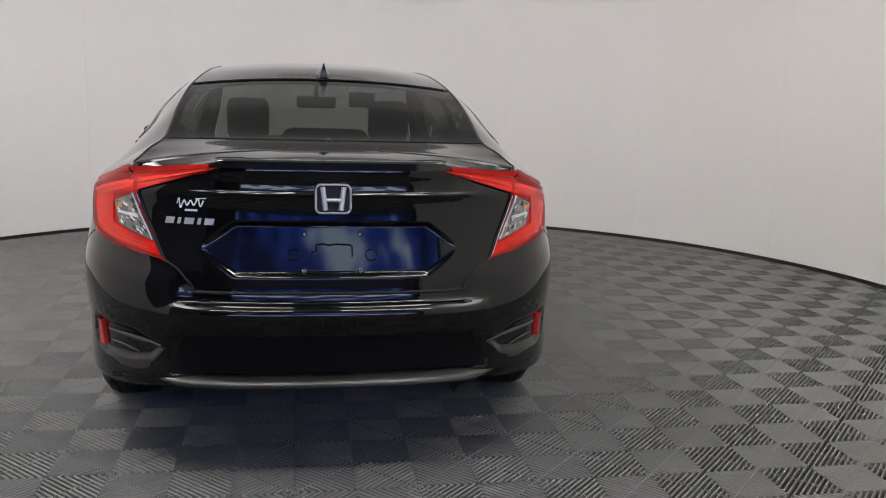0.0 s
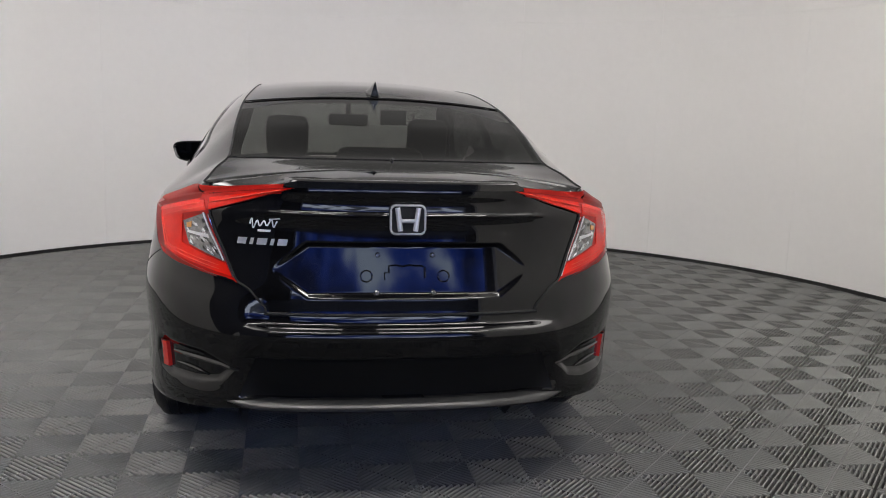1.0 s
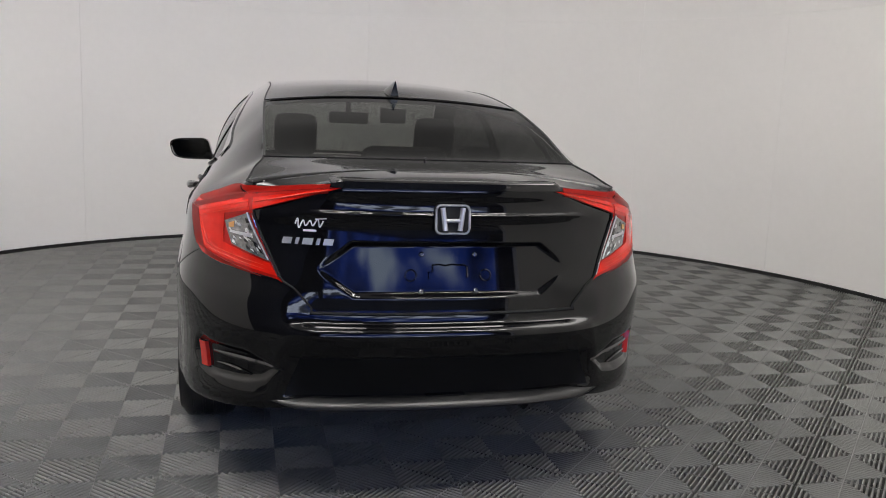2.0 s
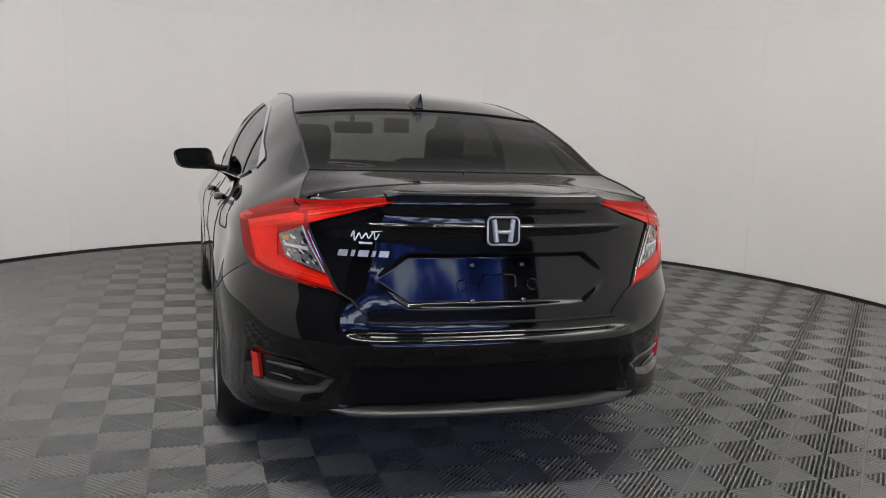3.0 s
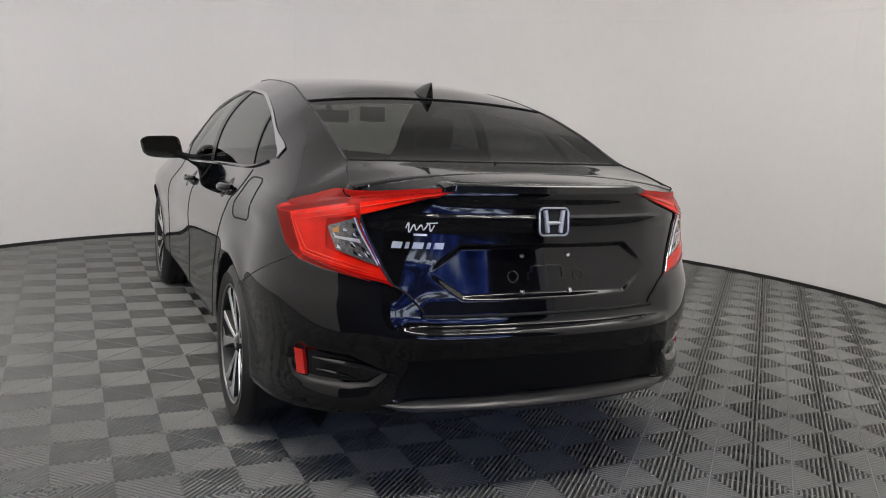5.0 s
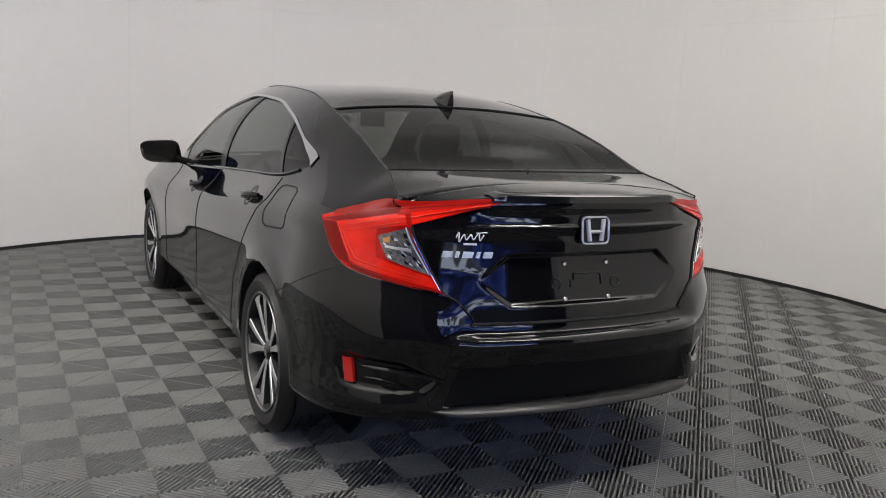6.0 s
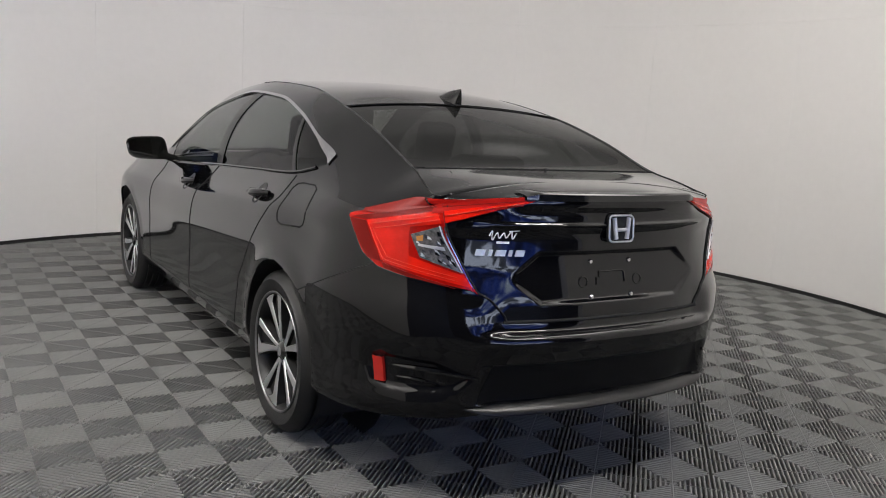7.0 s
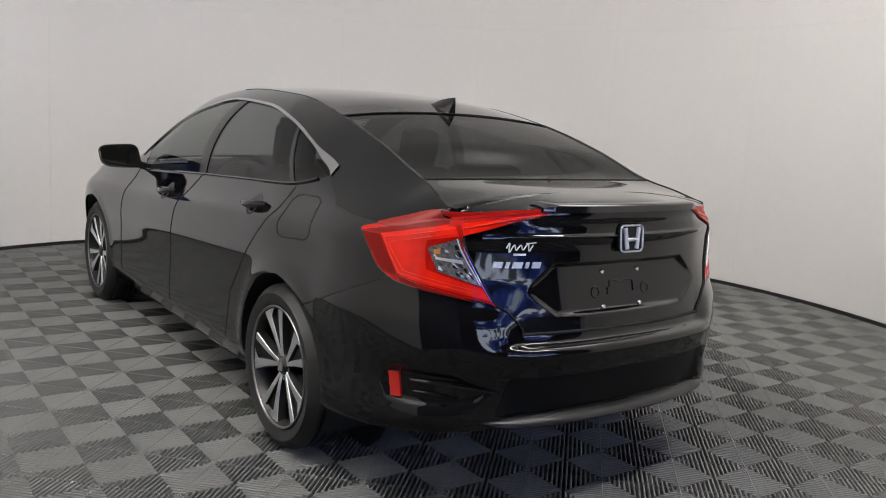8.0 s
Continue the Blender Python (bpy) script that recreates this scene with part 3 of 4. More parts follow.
for s in B:
    for k in (0, 1, 2):
        sheet("side_window", post(k, WIDTH[k]), post(k + 1, 0), win(glass_lo), win(glass_hi), 26, 10, car, SIDE_GLASS, sides=(s,), out=-0.003, label="tinted side window")
    for k in (1, 2):
        rows = []
        for d, out in ((-0.006, -0.012), (-0.006, 0.0008), (0.3 * WIDTH[k], 0.0015), (0.7 * WIDTH[k], 0.0015), (WIDTH[k] + 0.006, 0.0008), (WIDTH[k] + 0.006, -0.012)):
            row = []
            for u in np.linspace(0, 1, 11):
                q = post(k, d)(u)
                lo, hi = win(glass_lo)(q), win(glass_hi)(q)
                row.append(upper(s * q, lo + (hi - lo) * u, out))
            rows.append(row)
        part("pillar_cover", grid(rows), PILLAR, car)
    sheet("mirror_triangle", post(3, 0), post(4, 0), win(glass_lo), win(glass_hi), 4, 10, car, GLOSS_BLACK, sides=(s,), out=0.0)

# ---- tail lamps ----
def lamp_patch(name, poly, out, mat, parent, s, n=10, label=""):
    """A patch on the skin over a four-sided (q, z) field."""
    (a, b, c, d) = poly
    rows = []
    for i in range(n + 1):
        u = i / n
        p, r = [a[k] + (d[k] - a[k]) * u for k in (0, 1)], [b[k] + (c[k] - b[k]) * u for k in (0, 1)]
        rows.append([skin(s * (p[0] + (r[0] - p[0]) * j / n), p[1] + (r[1] - p[1]) * j / n, out) for j in range(n + 1)])
    bm = grid(rows)
    ret = bmesh.ops.extrude_edge_only(bm, edges=[e for e in bm.edges if e.is_boundary])
    for v in (g for g in ret["geom"] if isinstance(g, bmesh.types.BMVert)):
        v.co = v.co + Vector((-0.3 * s * abs(v.co.x) / max(0.3, abs(v.co.x)) * 0.01, 0.008, 0))
    return part(name, bm, mat, parent, label)


facets = random.Random(7)
cap_top = curve((0.42, 0.0), (0.46, 0.24), (0.52, 0.50), (0.58, 0.62), (0.64, 0.65), (0.70, 0.61), (0.722, 0.58), (0.80, 0.44), (0.906, 0.18), (0.960, 0.0))
for s in B:
    lens = panel("tail_lamp", seam_s, lamp_o, 0.617, 1.0, 36, 24, car, RED_LENS, sides=(s,), out=0.004, label="red C-shaped tail lamp lens")[0]
    lamp_patch("smoked_edge", [(0.836, 0.808), (0.898, 0.816), (1.010, 0.936), (0.930, 0.934)], 0.0055, RED_DARK, lens, s)
    lamp_patch("smoked_edge", [(0.590, 0.743), (0.828, 0.789), (0.838, 0.806), (0.640, 0.759)], 0.0055, RED_DARK, lens, s)
    lamp_patch("smoked_edge", [(0.700, 0.990), (0.930, 0.938), (1.005, 0.940), (0.705, 1.003)], 0.0057, RED_DARK, lens, s)
    lamp_patch("light_guide", [(0.666, 0.950), (0.900, 0.905), (0.928, 0.936), (0.696, 0.988)], 0.0065, RED_BRIGHT, lens, s)
    lamp_patch("light_guide", [(0.748, 0.832), (0.842, 0.812), (0.898, 0.905), (0.762, 0.932)], 0.007, RED_BRIGHT, lens, s)
    lamp_patch("light_guide", [(0.538, 0.748), (0.838, 0.810), (0.748, 0.838), (0.566, 0.786)], 0.0065, RED_BRIGHT, lens, s)
    for path in (((0.682, 0.976), (0.912, 0.926), (0.836, 0.818), (0.556, 0.762)), ((0.676, 0.962), (0.890, 0.912), (0.822, 0.826), (0.560, 0.774))):
        pts = []
        for (qa, za), (qb, zb) in zip(path, path[1:]):
            pts += [skin(s * (qa + (qb - qa) * k / 10), za + (zb - za) * k / 10, 0.0075) for k in range(10)]
        part("guide_edge", tube(pts, 0.0009), RED_GLOW, lens)
    for name, qa, qb, mat, mother, deep in (("lens_cap", 0.722, 0.960, RED_DARK, lens, 0.004), ("leaf_cap", 0.425, 0.712, RED_CAP, lens, 0.026)):
        rows = []
        for k in range(25):
            q = qa + (qb - qa) * k / 24
            top = max(0.02, cap_top(q))
            rows.append([skin(s * q, belt_z(q) - deep, 0.0068), skin(s * q, belt_z(q) - 0.5 * deep, 0.007)] + [upper(s * (q + 0.06 * min(1.0, top * m / 8) * step(0.60, 0.70, q) * (1 - step(0.74, 0.90, q))), top * m / 8, 0.0045) for m in range(9)] + [upper(s * q, top, -0.003)])
        part(name, grid(rows), mat, mother)
    seam([skin(s * lamp_o(z), z, 0.003) for z in np.linspace(0.74, 0.938, 36)], lens, 0.0022, GLOSS_BLACK, "lens_edge")
    clear = lamp_patch("reversing_lamp", [(0.566, 0.792), (0.712, 0.836), (0.752, 0.908), (0.664, 0.942)], 0.0085, CLEAR_LENS, lens, s, label="clear reversing lamp with chrome reflector")
    lamp_patch("indicator", [(0.708, 0.890), (0.728, 0.889), (0.732, 0.903), (0.711, 0.909)], 0.0105, AMBER, clear, s, 4)
    lamp_patch("divider", [(0.632, 0.862), (0.722, 0.873), (0.722, 0.880), (0.638, 0.874)], 0.0115, SILVER, clear, s, 4)
    for k in range(26):                       # small facets of the reflector bowl
        u, v = facets.uniform(0.04, 0.86), facets.uniform(0.04, 0.86)
        du, dv = facets.uniform(0.05, 0.13), facets.uniform(0.06, 0.14)
        quad = []
        for a, b in ((u, v), (u + du, v + 0.02), (u + du * 0.8, v + dv), (u + 0.03, v + dv * 0.8)):
            lo, hi = (0.566 + 0.146 * a, 0.792 + 0.044 * a), (0.664 + 0.088 * a, 0.942 - 0.034 * a)
            quad.append((lo[0] + (hi[0] - lo[0]) * b, lo[1] + (hi[1] - lo[1]) * b))
        lamp_patch("reflector_facet", quad, 0.0088 + 0.0016 * facets.random(), (CHROME, SILVER, GLOSS_BLACK)[k % 3], clear, s, 1)
    part("lens_border", tube([skin(s * (0.572 + 0.098 * k / 12), 0.796 + 0.146 * k / 12, 0.010) for k in range(13)], 0.0024), SILVER, clear)
    # inner leaf of the lamp on the trunk lid
    leaf = lamp_patch("lamp_leaf", [(0.655, 0.950), (0.52, 0.992), (0.36, 1.044), (0.688, 1.004)], 0.006, RED_DARK, lens, s, 14, "tapering red lamp leaf on the trunk lid")
    lamp_patch("light_guide", [(0.654, 0.953), (0.53, 0.992), (0.385, 1.038), (0.674, 0.990)], 0.0085, RED_BRIGHT, leaf, s)
    part("guide_edge", tube([skin(s * (0.664 - 0.235 * k / 14), 0.976 + 0.052 * k / 14, 0.0105) for k in range(15)], 0.0018), RED_GLOW, leaf)
    seam([skin(s * seam_s(z), z, 0.003) for z in np.linspace(0.638, 1.006, 40)], car, 0.0035)
    seam([skin(s * (seam_s(z) + 0.006), z, 0.004) for z in np.linspace(0.745, 0.94, 20)], lens, 0.0022, CHROME, "chrome_edge")

# ---- seams ----
for s in B:
    seam([skin(s * bumper_end(z), z, -0.001) for z in np.linspace(0.61, 0.80, 24)], car)
    for f, lo in ((door_r, 0.30), (door_b, 0.30), (door_f, 0.30)):
        seam([skin(s * f(z), z, -0.0008) for z in np.linspace(lo, belt_z(f(1.0)) - 0.002, 40)], car, 0.0035)
    seam([skin(s * q, 0.302, -0.001) for q in np.linspace(door_r(0.3), door_f(0.3), 40)], car, 0.003)
    seam([upper(s * q, 1.0, 0.0005) for q in np.linspace(0.70, qy(-0.50), 20)], car, 0.003)
    seam([upper(s * q, 1.0, -0.002) for q in np.linspace(qy(0.13), qy(1.25), 40)], car, 0.004, SATIN_BLACK, "roof_moulding")
    seam([upper(s * q, 1.0, -0.002) for q in np.linspace(qy(-0.50), qy(0.135), 30)], car, 0.0045, SATIN_BLACK, "window_seal")
    fuel = [(0.045, 0.972), (0.02, 0.992), (-0.02, 0.999), (-0.135, 1.002), (-0.168, 0.990), (-0.178, 0.965), (-0.182, 0.880), (-0.170, 0.858), (-0.145, 0.846), (0.02, 0.834), (0.055, 0.842), (0.066, 0.868), (0.045, 0.972)]
    if s < 0:
        seam(trace([(s * qy(y), z) for y, z in fuel], 10), car, 0.0038, name="fuel_door_seam")
seam([upper(q, 2.0 - abs(k), 0.001) for k, q in ((k, qy(0.137)) for k in np.linspace(-1, 0, 16))] + [Vector((-p.x, p.y, p.z)) for p in [upper(qy(0.137), 2.0 - abs(k), 0.001) for k in np.linspace(0, -1, 16)]], car, 0.0026)
seam([upper(qy(-0.502), 2.0 + k, 0.001) for k in np.linspace(-1, 0, 16)] + [Vector((-p.x, p.y, p.z)) for p in [upper(qy(-0.502), 2.0 + k, 0.001) for k in np.linspace(0, -1, 16)]], car, 0.0026)
seam([skin(q, 0.637, 0.001) for q in np.linspace(-0.43, 0.43, 40)], car, 0.006)

# ---- chrome window line ----
for s in B:
    rows = []
    for y in np.linspace(Y0, 2.14, 70):
        q = qy(float(y))
        wide = 0.010 + 0.030 * (1 - step(-0.12, 0.12, y))
        t0 = t_at(q, glass_hi(float(y)) - 0.35 * wide * step(Y0 - 0.02, 0.03, y) - 0.012 * (1 - step(Y0, Y0 + 0.05, y)))
        t1 = t_at(q, glass_hi(float(y)) + 0.65 * wide)
        rows.append([upper(s * q, t0, 0.001), upper(s * q, t0, 0.006), upper(s * q, t1, 0.006), upper(s * q, t1, 0.001)])
    part("chrome_trim", grid(rows), CHROME, car, "bright chrome trim over the side windows")
    seam([upper(s * qy(float(y)), t_at(qy(float(y)), glass_lo(float(y))), 0.003) for y in np.linspace(-0.05, 2.15, 50)], car, 0.006, GLOSS_BLACK, "belt_moulding")

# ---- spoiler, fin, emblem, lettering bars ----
rows = []
for x in np.linspace(-0.385, 0.385, 60):
    e = 1 - step(0.345, 0.385, abs(x))
    y0 = skin(qx(abs(x)), 1.045).y
    rows.append([(x, y0 + 0.075, 1.062 + 0.004 * e), (x, y0 + 0.02, 1.055 + 0.010 * e), (x, y0 - 0.006 * e, 1.050 + 0.013 * e), (x, y0 - 0.010 * e, 1.048 + 0.011 * e), (x, y0 - 0.008 * e, 1.037), (x, y0 + 0.006, 1.034)])
part("spoiler", grid(rows), GLOSS_BLACK, car, "gloss black lip spoiler")

rows = []
for t in np.linspace(0, 1, 14):
    y, h = 0.315 - 0.165 * t, 0.075 * (t ** 0.8)
    w = 0.036 * math.sin(math.pi * min(1, 0.12 + 0.75 * t)) ** 0.8
    zb = roof_z(y) - 0.006
    rows.append([(w * math.cos(a) * (1 - 0.75 * math.sin(a) ** 1.5 if math.sin(a) > 0 else 1), y - 0.02 * math.sin(a) * t, zb + h * math.sin(a)) for a in np.linspace(0, math.pi, 15)])
bm = grid(rows)
bm.verts.ensure_lookup_table()
bm.faces.new(bm.verts[-15:])
part("antenna_fin", bm, GLOSS_BLACK, car, "shark fin antenna")
bm = bmesh.new()
bmesh.ops.create_uvsphere(bm, u_segments=12, v_segments=8, radius=0.006)
bmesh.ops.translate(bm, verts=bm.verts, vec=(0, -0.512, roof_z(-0.51) + 0.004))
part("camera_nub", bm, SATIN_BLACK, car)


def on_lid(x, z, h):
    p = skin(x, z)
    return Vector((p.x, p.y - h, p.z))


def rounded(cx, cz, w, h, r, n=6):
    pts = []
    for ox, oz, a0 in ((w - r, h - r, 0), (r - w, h - r, 90), (r - w, r - h, 180), (w - r, r - h, 270)):
        pts += [(cx + ox + r * math.cos(radians(a0 + 90 * k / n)), cz + oz + r * math.sin(radians(a0 + 90 * k / n))) for k in range(n + 1)]
    return pts


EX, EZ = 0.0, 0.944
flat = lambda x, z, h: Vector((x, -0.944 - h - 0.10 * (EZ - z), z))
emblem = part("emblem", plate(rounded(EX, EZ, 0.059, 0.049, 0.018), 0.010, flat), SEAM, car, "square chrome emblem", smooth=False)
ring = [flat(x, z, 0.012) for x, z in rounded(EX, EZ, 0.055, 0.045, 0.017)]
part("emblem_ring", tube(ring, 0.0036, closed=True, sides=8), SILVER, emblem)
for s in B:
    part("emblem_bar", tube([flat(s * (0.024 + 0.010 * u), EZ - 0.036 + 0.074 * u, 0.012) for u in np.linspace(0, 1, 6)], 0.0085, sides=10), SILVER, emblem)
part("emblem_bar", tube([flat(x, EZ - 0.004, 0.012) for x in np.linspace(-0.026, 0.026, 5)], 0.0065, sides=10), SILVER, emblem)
x = -0.538
for w in (0.030, 0.011, 0.032, 0.011, 0.030):
    bm = plate([(x, 0.852), (x + w, 0.852), (x + w + 0.004, 0.872), (x + 0.004, 0.872)], 0.004, on_lid)
    part("lettering_bar", bm, SILVER, car, "chrome lettering bar", smooth=False)
    x += w + 0.012
swell = curve((0.0, 0.019), (0.2, 0.012), (0.35, 0.008), (0.65, 0.008), (0.85, 0.014), (1.0, 0.010))
stroke = [on_lid(-0.500 + 0.088 * u, 0.917 + swell(u) * math.sin(4.1 * math.tau * u ** 0.9) + 0.006 * u, 0.0015) for u in np.linspace(0, 1, 80)]
part("sticker_bar", tube(stroke, 0.0024), STICKER, car, "white vinyl sticker stroke")
part("sticker_bar", tube([on_lid(-0.440 + 0.036 * u, 0.934 + 0.003 * u, 0.0015) for u in np.linspace(0, 1, 6)], 0.0018), STICKER, car)
part("sticker_bar", plate([(-0.472, 0.893), (-0.430, 0.893), (-0.430, 0.900), (-0.472, 0.900)], 0.0015, on_lid), STICKER, car, smooth=False)

# plate bolts and holder marks
for x, z in ((-0.088, 0.706), (0.088, 0.706), (-0.088, 0.824), (0.088, 0.824)):
    bm = lathe([(0.0005, -0.006), (0.006, -0.006), (0.0085, -0.003), (0.0085, 0.004)], 14, axis="y")
    p = skin(x, z)
    bmesh.ops.translate(bm, verts=bm.verts, vec=p)
    part("plate_bolt", bm, CHROME, car)
for x in (-0.122, 0.122):
    c = [on_lid(x + 0.018 * math.cos(a), 0.757 + 0.018 * math.sin(a), 0.001) for a in np.linspace(0, math.tau, 20, endpoint=False)]
    part("holder_grommet", tube(c, 0.0025, closed=True), GLOSS_BLACK, car)
marks = [(-0.065, 0.745), (-0.065, 0.768), (-0.052, 0.768), (-0.052, 0.790), (-0.03, 0.792), (-0.01, 0.788), (0.012, 0.792), (0.035, 0.79), (0.052, 0.790), (0.062, 0.784), (0.062, 0.75)]
part("plate_bracket", tube([on_lid(x, z, 0.002) for x, z in marks], 0.003), GLOSS_BLACK, car)

# ---- bumper details ----
rows = []
for x in np.linspace(-0.56, 0.56, 60):
    e = 1 - step(0.42, 0.57, abs(x))
    pts = []
    for z, d in ((0.358, -0.004), (0.354, 0.004 * e), (0.345, 0.020 * e), (0.335, 0.034 * e), (0.327, 0.039 * e), (0.320, 0.034 * e), (0.319, 0.0)):
        p = skin(math.copysign(qx(abs(x)), x), 0.345 + (z - 0.345) * (0.12 + 0.88 * e), d - 0.003 * (1 - e))
        pts.append(p)
    rows.append(pts)
part("diffuser_strip", grid(rows), STRIP_GREY, bumper, "satin grey lower diffuser strip")
rows = []
for k in range(33):
    z = 0.356 + 0.138 * k / 32
    wide = 0.515 - 0.05 * (z - 0.356) / 0.138
    rows.append([skin(q, z, 0.0016) for q in np.linspace(-wide, wide, 80)])
part("lower_insert", grid(rows), INSERT, bumper, "satin black lower bumper insert")
REFLECTOR = surface("red_reflector", (0.50, 0.010, 0.005), 0.25, vary=0.2, fine=300, bump=0.4, coat=1.0)
for s in B:
    holder = lamp_patch("vent_insert", [(0.575, 0.415), (0.845, 0.405), (0.850, 0.490), (0.575, 0.475)], -0.014, SATIN_BLACK, bumper, s, label="black plastic vent insert")
    rows = []
    for k in range(9):
        z = 0.409 + 0.084 * k / 8
        lean = 0.014 * k / 8
        qs = [0.811 + lean, 0.813 + lean, 0.830 + lean, 0.848 + lean, 0.850 + lean]
        rows.append([skin(s * q, z, (-0.016, 0.002, 0.003, 0.002, -0.016)[m] - 0.75 * relief(q, z)) for m, q in enumerate(qs)])
    rows = [[p + Vector((-0.012 * s, 0.026, 0.001)) for p in rows[0]]] + rows + [[p + Vector((-0.012 * s, 0.026, -0.001)) for p in rows[-1]]]
    part("reflector", grid(rows), REFLECTOR, bumper, "red rear reflector")
    for (qa, za, qb, zb), r in (((0.512, 0.450, 0.790, 0.470), 0.009), ((0.630, 0.415, 0.775, 0.432), 0.006)):
        pts = [skin(s * (qa + (qb - qa) * k / 14), za + (zb - za) * k / 14 + 0.006 * math.sin(math.pi * k / 14), 0.002) for k in range(15)]
        part("vent_fin", tube(pts, r, taper=lambda u: 0.25 + 0.75 * math.sin(math.pi * min(1, 0.1 + 0.8 * u))), GLOSS_BLACK, bumper)

# ---- door handles and mirrors ----
for s in B:
    for y, z in ((0.335, 0.925), (1.45, 0.862)):
        q = qy(y)
        pts = [skin(s * qy(y + 0.115 * k), z - 0.008 * k, 0.008 + 0.026 * math.cos(k * math.pi / 2) ** 0.6) for k in np.linspace(-0.999, 0.999, 15)]
        handle = part("door_handle", tube(pts, 0.018, sides=10, taper=lambda u: 0.6 + 0.4 * math.sin(math.pi * u)), PAINT, car)
        # near-flat black patch on the skin, painting the shade of the handle's hollow
        cup = [skin(s * qy(y + 0.012 + 0.050 * math.cos(a)), z - 0.004 + 0.042 * math.sin(a), 0.0016) for a in np.linspace(0, math.tau, 24, endpoint=False)]
        bm = bmesh.new()
        vs = [bm.verts.new(p) for p in cup]
        c = bm.verts.new(skin(s * q, z, -0.002))
        for i in range(24):
            bm.faces.new((vs[i], vs[(i + 1) % 24], c))
        part("handle_cup", bm, SATIN_BLACK, handle)


def mirror(s):
    rows = []
    for u in np.linspace(0, 1, 12):                  # from the face to the rounded front
        k = math.sqrt(max(0.0, 1 - (u * 0.98) ** 2.4))
        ring = []
        for a in np.linspace(0, math.tau, 28, endpoint=False):
            c, n = math.cos(a), math.sin(a)
            x = 0.118 * math.copysign(abs(c) ** 0.45, c) * (0.5 + 0.5 * k)
            z = 0.070 * math.copysign(abs(n) ** 0.5, n) * k * (1.0 - 0.16 * c)
            x += 0.22 * z
            ring.append((s * (0.945 + x - 0.02 * u), 1.945 + 0.13 * u + 0.24 * (0.118 - x), 0.996 + 0.93 * z + 0.01 * u))
        rows.append(ring)
    shell = part("door_mirror", grid(rows, close=True), GLOSS_BLACK, car, "black door mirror")
    ring = []
    for a in np.linspace(0, math.tau, 28, endpoint=False):
        c, n = math.cos(a), math.sin(a)
        x, z = 0.106 * math.copysign(abs(c) ** 0.45, c), 0.060 * math.copysign(abs(n) ** 0.5, n)
        x += 0.22 * z
        ring.append((s * (0.945 + x), 1.948 + 0.24 * (0.118 - x), 0.996 + 0.93 * z * (1.0 - 0.16 * c)))
    bm = bmesh.new()
    bm.faces.new([bm.verts.new(p) for p in ring])
    part("mirror_glass", bm, MIRROR, shell, smooth=False)
    part("mirror_arm", tube([(s * 0.865, 2.00, 0.965), (s * 0.82, 2.02, 0.945), (s * 0.77, 2.04, 0.930)], 0.022, sides=8), GLOSS_BLACK, shell)


MIRROR = surface("mirror_glass", (0.16, 0.165, 0.165), 0.03, metal=1.0, vary=0.02)
for s in B:
    mirror(s)

# ---- wheels ----
TYRE_R, TYRE_W, RIM_R = 0.325, 0.215, 0.238


